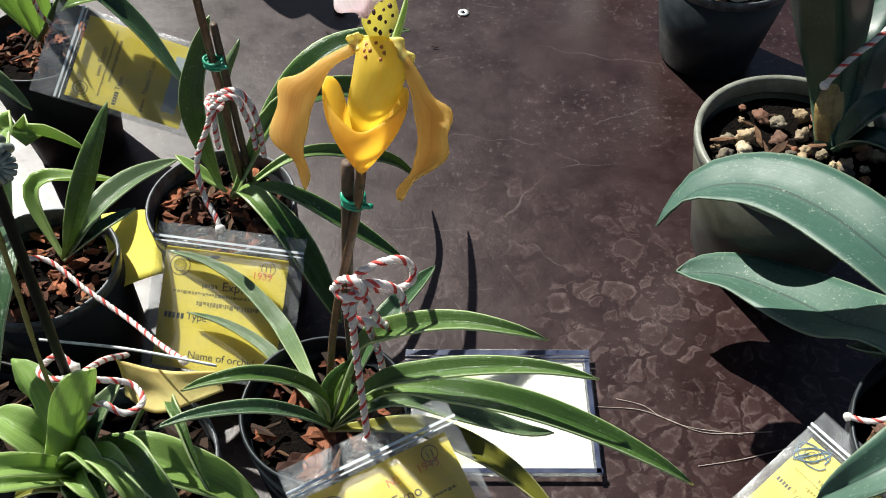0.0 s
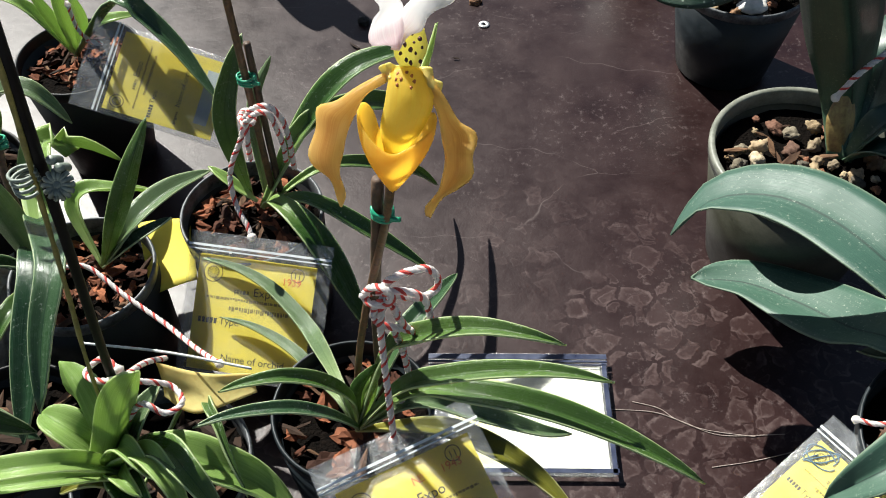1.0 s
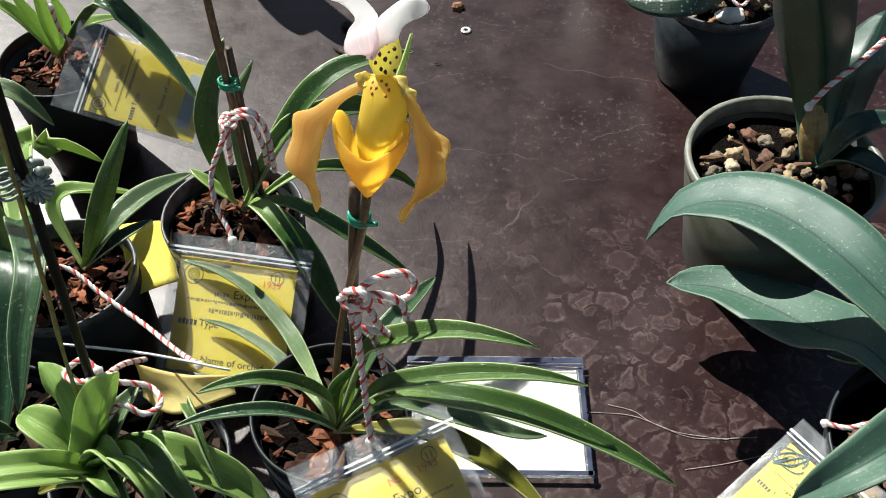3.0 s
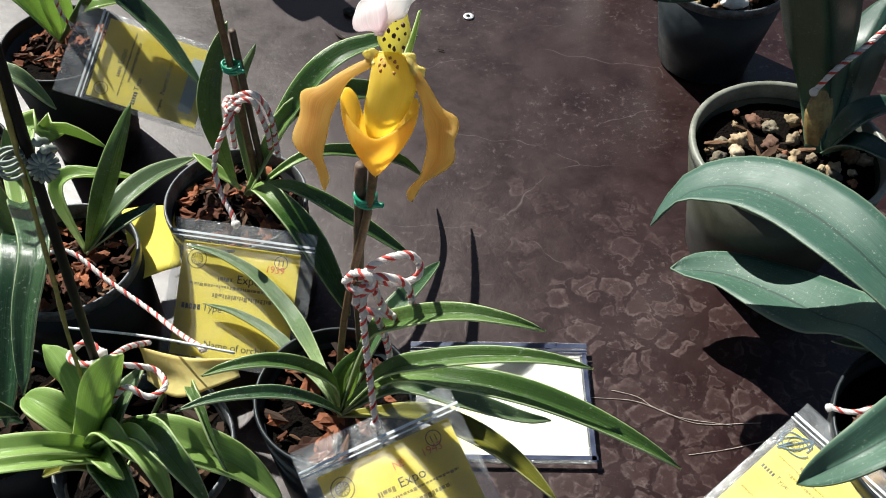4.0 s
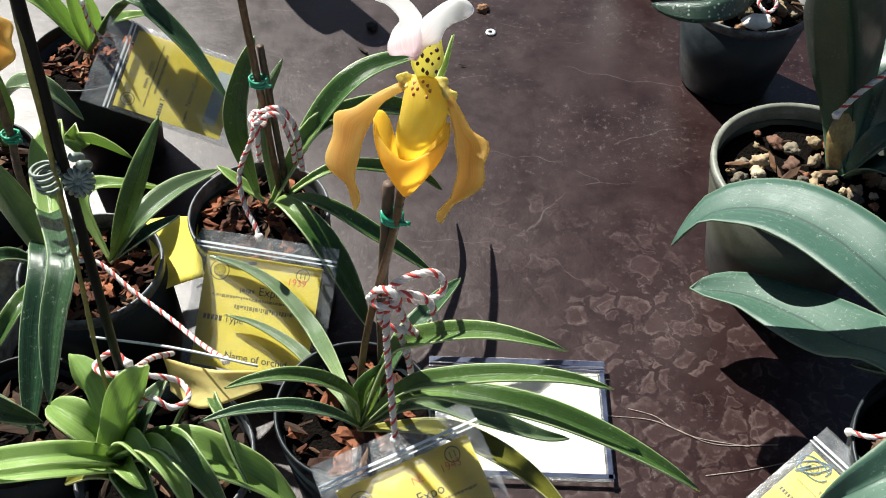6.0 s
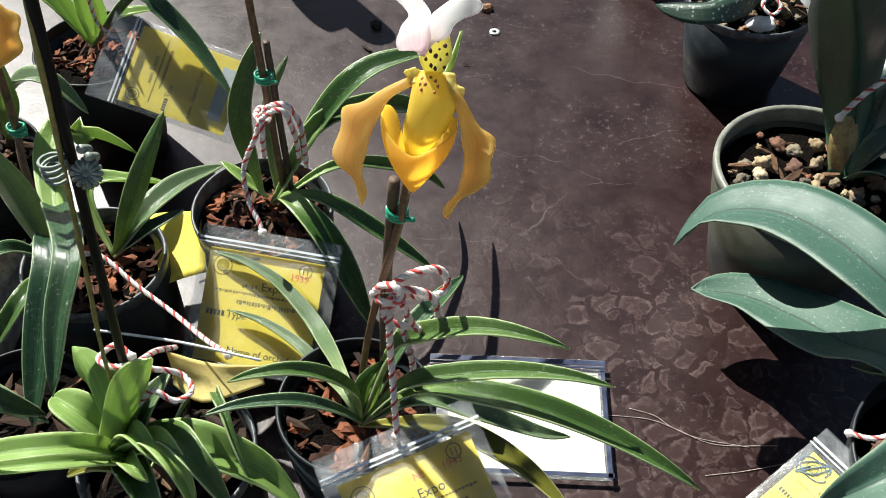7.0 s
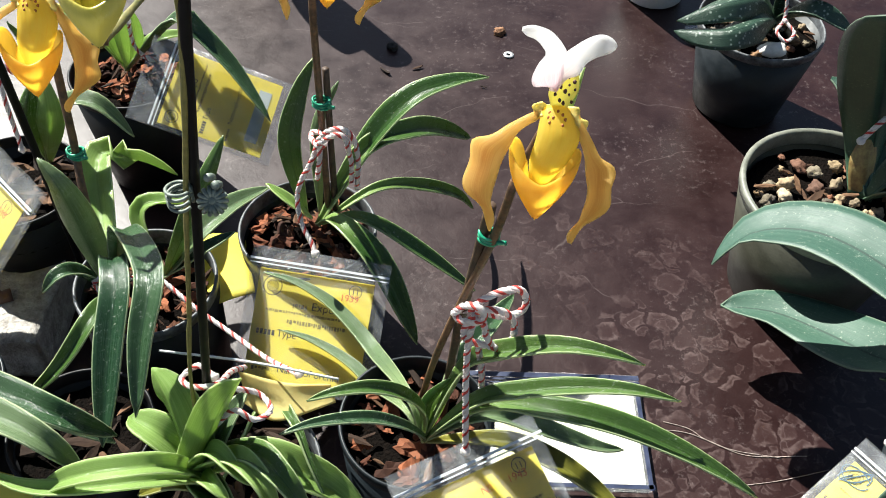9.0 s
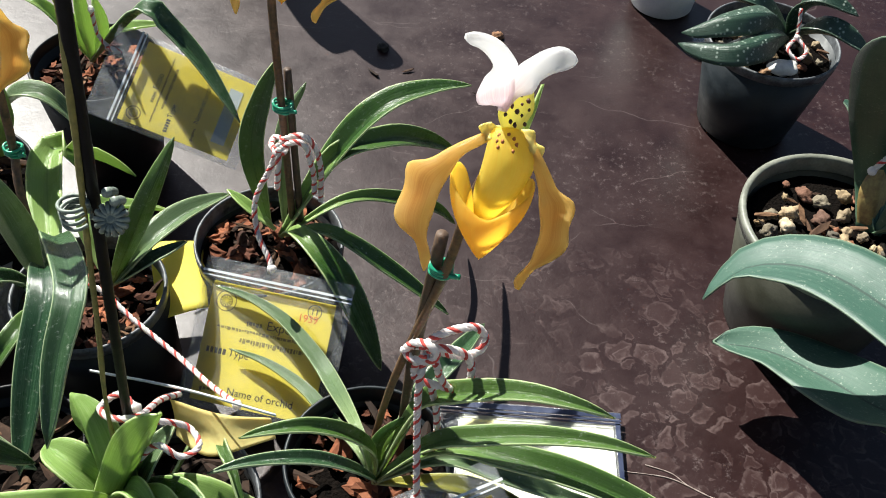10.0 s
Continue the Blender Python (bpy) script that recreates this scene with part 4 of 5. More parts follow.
# ---- middle orchid ----
pot(-0.137, 0.416, 0.047, 0.097, M["pot"], M["rim_worn"], "black plastic pot with a worn pale rim", 0.93)
filling(-0.137, 0.416, 0.043, 0.085, "dark mix with shredded red-brown bark", [(BARK, "bark_chunk"), (CHIP, "bark_chip")], 120, 2, (0.3, 0.8))
B = thing("slipper_orchid", (-0.130, 0.420, 0.088), "slipper orchid with broad strap leaves and a dark tied stem", "orchid", "slipper orchids")
KB = (-0.130, 0.420, 0.095)
leaf(B, [(-0.140, 0.430, 0.095), (-0.148, 0.439, 0.150), (-0.142, 0.452, 0.180), (-0.132, 0.462, 0.203)], 0.0150, M["leaf"], side=(1, 0.1, 0), keel=-0.12)
leaf(B, [(-0.130, 0.430, 0.095), (-0.130, 0.444, 0.160), (-0.116, 0.457, 0.190)], 0.0085, M["leaf_pale"], side=(1, 0, 0))
leaf(B, [KB, (-0.094, 0.443, 0.150), (-0.069, 0.458, 0.174), (-0.043, 0.474, 0.177), (-0.018, 0.490, 0.172)], 0.0200, M["leaf"])
leaf(B, [KB, (-0.101, 0.440, 0.145), (-0.072, 0.460, 0.147), (-0.049, 0.492, 0.122), (-0.024, 0.532, 0.080)], 0.0150, M["leaf"], twist=60)
leaf(B, [KB, (-0.093, 0.440, 0.111), (-0.062, 0.468, 0.088), (-0.035, 0.492, 0.058), (-0.018, 0.512, 0.022)], 0.0105, M["leaf"], twist=60)
leaf(B, [KB, (-0.115, 0.405, 0.113), (-0.088, 0.379, 0.103), (-0.060, 0.352, 0.054)], 0.0180, M["leaf"])
leaf(B, [KB, (-0.101, 0.415, 0.107), (-0.063, 0.410, 0.082), (-0.020, 0.403, 0.050)], 0.0140, M["leaf"])
leaf(B, [(-0.135, 0.425, 0.095), (-0.154, 0.434, 0.105), (-0.168, 0.443, 0.110)], 0.0080, M["leaf_bright"])
lowB = slipper_flower(B, (-0.109, 0.413, 0.332), (0.15, -0.77, 0.60), 0.00023, foot=(-0.1235, 0.4200, 0.288))
child(part("stem", tube_mesh([(-0.1235, 0.427, 0.085), (-0.1238, 0.4217, 0.200), (-0.124, 0.4186, 0.262), lowB], 0.0022, 10, 30, lump=0.06), M["stem"]), B)
tagged(part("stake", tube_mesh([(-0.119, 0.429, 0.085), (-0.1195, 0.4235, 0.225)], 0.0022, 9, 14, lump=0.1), M["stake"]), "short brown stake beside the flower stem", "stake")
tie(-0.1225, 0.4190, 0.203, 0.0042, "green plastic tie round stem and stake")
string("red and white twisted string looped round a dark stem", [
    [(-0.123, 0.402, 0.19), (-0.128, 0.398, 0.175), (-0.135, 0.396, 0.16), (-0.138, 0.392, 0.147), (-0.135, 0.384, 0.133), (-0.129, 0.376, 0.126), (-0.126, 0.37, 0.122)],
    [(-0.124, 0.4, 0.189), (-0.117, 0.398, 0.199), (-0.108, 0.397, 0.202), (-0.102, 0.398, 0.193), (-0.1, 0.4, 0.176), (-0.101, 0.404, 0.158), (-0.102, 0.408, 0.143)],
    [(-0.123, 0.398, 0.189), (-0.113, 0.394, 0.2), (-0.107, 0.394, 0.198), (-0.105, 0.396, 0.186), (-0.104, 0.4, 0.17), (-0.105, 0.404, 0.153)],
    [(-0.129, 0.41, 0.182), (-0.123, 0.398, 0.187), (-0.12, 0.404, 0.184), (-0.123, 0.418, 0.179), (-0.13, 0.424, 0.175), (-0.129, 0.41, 0.182)],
    [(-0.122, 0.398, 0.191), (-0.123, 0.396, 0.177), (-0.126, 0.402, 0.156)],
], 0.00160)
ticket("yellow card in a clear zip bag hung on a string", (-0.1685, 0.390, 0.1065), (0.090, -0.0155, 0.001), (0.003, -0.034, -0.027), 0.092, 0.090, (0.007, 0.083, 0.014, 0.086), 0.0095, "1939", True)

# ---- back orchid ----
pot(-0.290, 0.568, 0.047, 0.105, M["pot"], M["pot"], "tall black plastic nursery pot")
filling(-0.290, 0.568, 0.043, 0.092, "dark mix with brown bark chips", [(CHIP, "bark_chip"), (BARK, "bark_chunk")], 80, 3, (0.3, 0.8))
C = thing("slipper_orchid", (-0.295, 0.575, 0.092), "slipper orchid with one long arching leaf", "orchid", "slipper orchids")
KC = (-0.295, 0.575, 0.098)
leaf(C, [KC, (-0.245, 0.561, 0.1556), (-0.2318, 0.56, 0.1465), (-0.2093, 0.5483, 0.1284), (-0.1909, 0.5337, 0.112), (-0.1757, 0.521, 0.0981)], 0.0165, M["leaf_dark"])
leaf(C, [KC, (-0.300, 0.568, 0.130), (-0.309, 0.567, 0.165)], 0.0110, M["leaf_bright"], side=(1, 0, 0))
leaf(C, [KC, (-0.289, 0.562, 0.140), (-0.284, 0.556, 0.180)], 0.0110, M["leaf_bright"], side=(1, 0, 0))
leaf(C, [KC, (-0.281, 0.569, 0.130), (-0.274, 0.556, 0.168)], 0.0100, M["leaf_bright"], side=(1, 0, 0))
leaf(C, [KC, (-0.276, 0.579, 0.120), (-0.258, 0.576, 0.130), (-0.239, 0.584, 0.130)], 0.0120, M["leaf_bright"])
leaf(C, [KC, (-0.320, 0.575, 0.140), (-0.345, 0.580, 0.150)], 0.0120, M["leaf_bright"])
string("red and white string round a young orchid", [[(-0.274, 0.562, 0.122), (-0.280, 0.562, 0.132), (-0.278, 0.556, 0.158)], [(-0.276, 0.560, 0.124), (-0.268, 0.565, 0.118), (-0.268, 0.558, 0.122), (-0.274, 0.560, 0.124)]], 0.0014)
ticket("yellow card in a clear zip bag leaning on the tall pot", (-0.2775, 0.5035, 0.1125), (0.016, 0.0565, 0.033), (0.1025, 0.002, -0.034), 0.067, 0.108, (0.004, 0.063, 0.022, 0.100), 0.018, "", True, True)

# ---- left orchid ----
pot(-0.234, 0.362, 0.045, 0.100, M["pot"], M["rim_worn"], "black plastic pot with a worn pale rim", 0.95)
filling(-0.234, 0.362, 0.041, 0.086, "dark mix with coarse brown bark", [(CHIP, "bark_chip"), (BARK, "bark_chunk")], 90, 4, (0.25, 0.75))
D = thing("slipper_orchid", (-0.235, 0.368, 0.086), "slipper orchid with hanging strap leaves and a yellow flower", "orchid", "slipper orchids")
KD = (-0.226, 0.373, 0.090)
KD2 = (-0.252, 0.352, 0.095)
leaf(D, [KD, (-0.208, 0.373, 0.130), (-0.190, 0.382, 0.170), (-0.179, 0.399, 0.192)], 0.0130, M["leaf"], side=(1, 0.2, -0.2), keel=0.25)
leaf(D, [KD, (-0.202, 0.380, 0.120), (-0.1856, 0.405, 0.122), (-0.165, 0.437, 0.112)], 0.0165, M["leaf_pale"])
leaf(D, [KD, (-0.198, 0.373, 0.115), (-0.179, 0.388, 0.120)], 0.0110, M["leaf_dark"])
leaf(D, [KD2, (-0.228, 0.335, 0.175), (-0.195, 0.282, 0.204), (-0.1945, 0.250, 0.192), (-0.195, 0.2206, 0.168)], 0.0150, M["leaf_dark"], side=(1, 0.1, 0), blunt=0.35, keel=0.22)
leaf(D, [KD2, (-0.238, 0.335, 0.150), (-0.228, 0.309, 0.157), (-0.2275, 0.278, 0.142), (-0.227, 0.235, 0.112)], 0.0165, M["leaf_dark"], side=(1, 0.1, 0), blunt=0.35, keel=0.22)
leaf(D, [KD2, (-0.258, 0.352, 0.150), (-0.262, 0.351, 0.190), (-0.273, 0.360, 0.205)], 0.0195, M["leaf_pale"], side=(1, 0.2, 0.3))
leaf(D, [KD2, (-0.262, 0.340, 0.128), (-0.269, 0.330, 0.140), (-0.280, 0.325, 0.130)], 0.0130, M["leaf_dark"])
leaf(D, [KD2, (-0.239, 0.300, 0.145), (-0.256, 0.274, 0.130), (-0.279, 0.264, 0.110)], 0.0110, M["leaf"])
leaf(D, [KD, (-0.243, 0.403, 0.120), (-0.220, 0.411, 0.120), (-0.201, 0.429, 0.100)], 0.0120, M["leaf_bright"])
leaf(D, [KD2, (-0.288, 0.462, 0.106), (-0.262, 0.466, 0.106), (-0.236, 0.468, 0.090)], 0.0220, M["leaf_bright"])
lowD = slipper_flower(D, (-0.256, 0.381, 0.294), (0.22, -0.76, 0.60), 0.00023, foot=(-0.2625, 0.397, 0.258))
child(part("stem", tube_mesh([KD2, (-0.262, 0.376, 0.160), (-0.266, 0.391, 0.180), (-0.2645, 0.3955, 0.222), lowD], 0.0024, 9, 30, lump=0.06), M["stem"]), D)
tie(-0.266, 0.3915, 0.180, 0.004, "green plastic tie round a dark stem")
string("red and white twisted string stretched from an orchid to a ticket", [
    [(-0.252, 0.339, 0.123), (-0.235, 0.342, 0.125), (-0.221, 0.348, 0.120), (-0.197, 0.333, 0.112), (-0.171, 0.316, 0.108), (-0.146, 0.291, 0.120), (-0.123, 0.264, 0.145)],
    [(-0.255, 0.337, 0.126), (-0.249, 0.342, 0.126), (-0.250, 0.336, 0.118), (-0.256, 0.339, 0.122)],
])

# ---- far left orchid ----
pot(-0.345, 0.450, 0.047, 0.098, M["pot"], M["pot"], "black plastic nursery pot in shade")
filling(-0.345, 0.450, 0.043, 0.086, "dark potting mix with bark", [(CHIP, "bark_chip")], 40, 5)
P = thing("slipper_orchid", (-0.332, 0.474, 0.086), "young slipper orchid with upright pale leaves", "orchid", "slipper orchids")
KP = (-0.330, 0.476, 0.090)
leaf(P, [KP, (-0.327, 0.462, 0.140), (-0.318, 0.466, 0.170)], 0.0160, M["leaf"], side=(1, 0, 0))
leaf(P, [KP, (-0.309, 0.456, 0.150), (-0.308, 0.466, 0.180)], 0.0180, M["leaf_bright"], side=(1, 0, 0))
leaf(P, [KP, (-0.309, 0.472, 0.140), (-0.283, 0.469, 0.152), (-0.258, 0.463, 0.130)], 0.0170, M["leaf_pale"])
leaf(P, [KP, (-0.314, 0.470, 0.180), (-0.317, 0.463, 0.220)], 0.0120, M["leaf"], side=(1, 0, 0))
tagged(part("stake", tube_mesh([(-0.302, 0.420, 0.0), (-0.300, 0.408, 0.20), (-0.298, 0.401, 0.25)], 0.0026, 8, 16), M["black_wire"]), "thin black stake among the pots", "stake")
string("red and white string hung from the far orchid", [[(-0.318, 0.436, 0.242), (-0.313, 0.428, 0.220), (-0.310, 0.416, 0.200), (-0.309, 0.412, 0.162)], [(-0.313, 0.428, 0.220), (-0.302, 0.424, 0.212), (-0.298, 0.430, 0.222)]], 0.0014)
ticket("yellow card in a clear zip bag beside shaded pots", (-0.358, 0.446, 0.165), (0.070, -0.064, -0.012), (-0.045, -0.045, -0.065), 0.095, 0.11, (0.008, 0.087, 0.018, 0.106), 0.014, "1948", True)

# ---- front left orchid ----
pot(-0.158, 0.232, 0.048, 0.098, M["pot"], M["rim_worn"], "black plastic pot full of bright leaves", 0.93)
filling(-0.158, 0.232, 0.044, 0.086, "dark potting mix with few chips", [(CHIP, "bark_chip")], 40, 6)
E_ = thing("slipper_orchid", (-0.166, 0.218, 0.086), "leafy young orchid with bright green leaves", "orchid", "slipper orchids")
KE = (-0.166, 0.218, 0.095)
leaf(E_, [KE, (-0.173, 0.214, 0.125), (-0.164, 0.219, 0.15), (-0.151, 0.219, 0.185), (-0.141, 0.22, 0.205)], 0.0190, M["leaf_bright"], side=(0.9, 0.45, 0.0), blunt=0.5)
leaf(E_, [KE, (-0.174, 0.217, 0.125), (-0.176, 0.222, 0.15), (-0.182, 0.233, 0.166), (-0.192, 0.247, 0.172)], 0.0250, M["leaf_bright"], side=(0.9, -0.4, 0.1), blunt=0.3)
leaf(E_, [KE, (-0.173, 0.213, 0.13), (-0.181, 0.2, 0.158), (-0.199, 0.194, 0.164), (-0.217, 0.194, 0.158), (-0.234, 0.196, 0.143), (-0.253, 0.192, 0.12)], 0.0125, M["leaf_bright"])
leaf(E_, [KE, (-0.171, 0.21, 0.128), (-0.191, 0.198, 0.146), (-0.225, 0.193, 0.146), (-0.249, 0.196, 0.142), (-0.274, 0.207, 0.136)], 0.0100, M["leaf_bright"])
leaf(E_, [KE, (-0.172, 0.215, 0.122), (-0.159, 0.213, 0.15), (-0.147, 0.202, 0.154), (-0.139, 0.198, 0.146)], 0.0120, M["leaf_bright"])
leaf(E_, [KE, (-0.171, 0.216, 0.122), (-0.148, 0.208, 0.152), (-0.134, 0.195, 0.16), (-0.127, 0.186, 0.15), (-0.124, 0.18, 0.138)], 0.0130, M["leaf_bright"])
leaf(E_, [KE, (-0.165, 0.221, 0.125), (-0.137, 0.209, 0.154), (-0.123, 0.195, 0.16), (-0.114, 0.187, 0.15), (-0.106, 0.18, 0.138)], 0.0150, M["leaf"])
leaf(E_, [KE, (-0.168, 0.221, 0.115), (-0.141, 0.219, 0.132), (-0.119, 0.215, 0.126), (-0.101, 0.213, 0.112), (-0.08, 0.202, 0.095)], 0.0220, M["leaf_bright"])
leaf(E_, [KE, (-0.171, 0.215, 0.118), (-0.16, 0.202, 0.138), (-0.15, 0.195, 0.136)], 0.0120, M["leaf_bright"])
leaf(E_, [KE, (-0.172, 0.217, 0.11), (-0.158, 0.2, 0.122), (-0.149, 0.19, 0.11)], 0.0170, M["leaf"])
leaf(E_, [KE, (-0.141, 0.267, 0.12), (-0.124, 0.239, 0.142), (-0.114, 0.219, 0.134), (-0.104, 0.204, 0.118)], 0.0060, M["leaf"])
leaf(E_, [KE, (-0.169, 0.223, 0.115), (-0.156, 0.229, 0.148), (-0.146, 0.245, 0.158)], 0.0160, M["leaf_pale"])
leaf(E_, [KE, (-0.178, 0.222, 0.130), (-0.190, 0.225, 0.146), (-0.206, 0.234, 0.146)], 0.0200, M["leaf_bright"], blunt=0.4)
leaf(E_, [KE, (-0.182, 0.211, 0.120), (-0.206, 0.214, 0.100)], 0.0100, M["leaf_yellow"])
lowE = slipper_flower(E_, (-0.138, 0.175, 0.4525), (0.25, -0.72, 0.62), 0.00012, "pouch_pale", "sepal_yellow", False, False)
child(part("stem", tube_mesh([KE, (-0.1674, 0.2282, 0.180), (-0.1581, 0.2285, 0.250), (-0.1514, 0.2288, 0.300), (-0.142, 0.226, 0.360), (-0.137, 0.222, 0.410), lowE], 0.0011, 8, 60, lump=0.3), M["stem_green"], label="thin hairy green stem"), E_)
tagged(part("stake", tube_mesh([(-0.172, 0.2365, 0.086), (-0.1615, 0.2336, 0.180), (-0.1476, 0.230, 0.300), (-0.130, 0.2254, 0.450)], 0.0021, 9, 30), M["black_wire"]), "thin black plastic flower stake", "stake")

clip = thing("stem_clip", (-0.150, 0.222, 0.318), "grey-green plastic daisy-shaped stem clip", "plant clip")
for k in range(4):
    pts = [(-0.1505 + 0.0046 * math.cos(a), 0.2255 + 0.0046 * math.sin(a), 0.3140 + 0.0022 * k + 0.0008 * math.sin(a + k)) for a in [i * math.tau / 12 for i in range(12)]]
    child(part("spring_turn", tube_mesh(pts, 0.0007, 6, 26), M["clip"]), clip)
fc = Vector((-0.1375, 0.2215, 0.3190))
fd = Vector((0.05, -0.72, 0.69)).normalized()
fr = Vector((0, 0, 1)).cross(fd).normalized()
fu = fd.cross(fr)
for k in range(14):
    a = k * math.tau / 14
    dirn = fr * math.cos(a) + fu * math.sin(a)
    child(part("petal", tube_mesh([fc + dirn * 0.0014, fc + dirn * 0.0034 + fd * 0.0006, fc + dirn * 0.0052 - fd * 0.0010], 0.0008, 6, 7, taper=0.3), M["clip"]), clip)
bm = lumpy(0.0019, (1, 1, 0.6), 0.15, 3)
bmesh.ops.transform(bm, matrix=Matrix.Translation(fc) @ fd.to_track_quat("Z", "Y").to_matrix().to_4x4(), verts=bm.verts)
child(part("boss", bm, M["clip"]), clip)
for dx, dz in ((-0.001, 0.0085), (0.0015, 0.0058)):
    bm = tube_mesh([fc + fu * dz + fr * dx - fd * 0.006, fc + fu * dz + fr * dx + fd * 0.002], 0.0017, 10, 6)
    child(part("grip", bm, M["clip"]), clip)

string("red and white string tied in loops at the bright orchid", [
    [(-0.153, 0.270, 0.141), (-0.155, 0.253, 0.162), (-0.156, 0.232, 0.182), (-0.167, 0.230, 0.182), (-0.174, 0.236, 0.180), (-0.166, 0.241, 0.184), (-0.158, 0.236, 0.182)],
    [(-0.156, 0.230, 0.181), (-0.149, 0.236, 0.172), (-0.139, 0.240, 0.162), (-0.132, 0.231, 0.162), (-0.139, 0.225, 0.162), (-0.149, 0.227, 0.167), (-0.160, 0.227, 0.152)],
])
# folded ticket behind the bright orchid
fold = thing("folded_ticket", (-0.15, 0.26, 0.14), "crumpled yellow card in a bag, folded over the pot", "tag")
g = ruled([(-0.1540, 0.2610, 0.1500), (-0.1280, 0.2550, 0.1500), (-0.1050, 0.2550, 0.1500)], [(-0.1500, 0.2490, 0.1380), (-0.1320, 0.2390, 0.1380), (-0.1020, 0.2490, 0.1420)], 0.07, 20, 11, 0.02, 0.0006)
child(part("card", g, M["card_stained"], label="crumpled yellow card with rusty stains"), fold)
child(part("bag_edge", ruled([(-0.204, 0.286, 0.132), (-0.150, 0.267, 0.152), (-0.099, 0.243, 0.174)], [(-0.2038, 0.2855, 0.1308), (-0.150, 0.2663, 0.1508), (-0.0988, 0.2425, 0.1728)], 0.0, 16, 3, 0, 0.0005), M["zip"]), fold)
yc = thing("loose_card", (-0.19, 0.39, 0.08), "bright yellow card propped between pots", "card")
child(part("card", ruled([(-0.212, 0.408, 0.092), (-0.195, 0.358, 0.079)], [(-0.183, 0.423, 0.080), (-0.168, 0.371, 0.080)], 0.05, 10, 7, 0.0, 0.0006), M["card_yellow"]), yc)

flat = thing("loose_card", (-0.311, 0.212, 0.05), "pale yellow card lying low between pots", "card")
child(part("card", ruled([(-0.315, 0.246, 0.07), (-0.311, 0.212, 0.05)], [(-0.273, 0.236, 0.07), (-0.281, 0.213, 0.05)], 0.03, 10, 7, 0.0, 0.0006), M["card_yellow"]), flat)

# ---- lower left plant ----
Q = thing("orchid_plant", (-0.335, 0.275, 0.0), "orchid with long grey-green arching leaves", "orchid")
pot(-0.345, 0.275, 0.047, 0.098, M["pot_blue"], M["pot_blue"], "dark plastic pot of a leafy orchid")
filling(-0.345, 0.275, 0.043, 0.086, "dark potting mix with bark chips", [(CHIP, "bark_chip")], 30, 8)
KQ = (-0.340, 0.280, 0.088)
leaf(Q, [KQ, (-0.300, 0.255, 0.140), (-0.272, 0.242, 0.150), (-0.241, 0.231, 0.150), (-0.218, 0.238, 0.120)], 0.0190, M["leaf_dark"])
leaf(Q, [KQ, (-0.300, 0.240, 0.145), (-0.262, 0.221, 0.160), (-0.238, 0.211, 0.158), (-0.227, 0.212, 0.130)], 0.0190, M["leaf_pale"])
leaf(Q, [KQ, (-0.300, 0.262, 0.120), (-0.260, 0.250, 0.120), (-0.225, 0.245, 0.100)], 0.0190, M["leaf_dark"])
bm = box(-0.402, -0.316, 0.352, 0.425, 0.0, 0.043)
bmesh.ops.subdivide_edges(bm, edges=bm.edges[:], cuts=14, use_grid_fill=True)
for v in bm.verts:
    if v.co.z > 0.002:
        k = v.co * 60
        v.co += Vector((noise.noise(k), noise.noise(k + Vector((7, 0, 0))), noise.noise(k + Vector((0, 7, 0))))) * 0.0035 + Vector((0, 0, noise.noise(v.co * 220) * 0.0012))
tagged(part("concrete_block", bm, M["concrete"]), "weathered pale concrete block with a flaking face", "block")
tagged(part("rusty_bracket", tube_mesh([(-0.372, 0.372, 0.046), (-0.362, 0.392, 0.048), (-0.350, 0.385, 0.047), (-0.342, 0.388, 0.046)], 0.005, 8, 16, lump=0.2), M["rust"]), "curled rust-brown leaf scrap on the block", "scrap")

# pot and mix added to blacken the shaded gap under the hanging leaves
pot(-0.252, 0.262, 0.042, 0.086, M["pot"], M["pot"], "black pot added to darken the shaded gap under hanging leaves")
filling(-0.252, 0.262, 0.038, 0.076, "dark mix in the pot added to darken a gap", [(CHIP, "bark_chip")], 24, 14)

# ---- right orchid in the grey pot ----
pot(0.236, 0.462, 0.068, 0.106, M["pot_grey"], M["rim_grey"], "large grey-olive plastic pot with a thick rim", 0.74, 0.0045)
filling(0.236, 0.462, 0.061, 0.094, "mixed pebbles and bark over dark compost", [(STONE, "pebble"), (STONE, "pebble"), (CHIP, "bark_chip")], 75, 9, (0.4, 0.95))
G = thing("orchid_plant", (0.264, 0.466, 0.09), "orchid with upright dark green leaves in pebbles", "orchid")
KG = (0.263, 0.466, 0.094)
leaf(G, [KG, (0.2630, 0.4880, 0.1250), (0.2430, 0.4740, 0.1800), (0.2170, 0.4490, 0.2350), (0.1950, 0.4270, 0.2750)], 0.0480, M["leaf_deep"], side=(1, 0.15, 0.1), blunt=0.5, base=0.42)
leaf(G, [KG, (0.2650, 0.5120, 0.1150), (0.2650, 0.5490, 0.1150), (0.2680, 0.5930, 0.1050)], 0.0200, M["leaf_deep"], wave=0.1)
leaf(G, [KG, (0.278, 0.463, 0.130), (0.305, 0.467, 0.140)], 0.0220, M["leaf_deep"])
leaf(G, [KG, (0.273, 0.444, 0.120), (0.295, 0.429, 0.120)], 0.0200, M["leaf_deep"])
leaf(G, [KG, (0.2790, 0.4940, 0.1200), (0.2830, 0.5060, 0.1550), (0.3050, 0.5430, 0.1700)], 0.0360, M["leaf_deep"], side=(1, -0.2, 0.0), blunt=0.3)
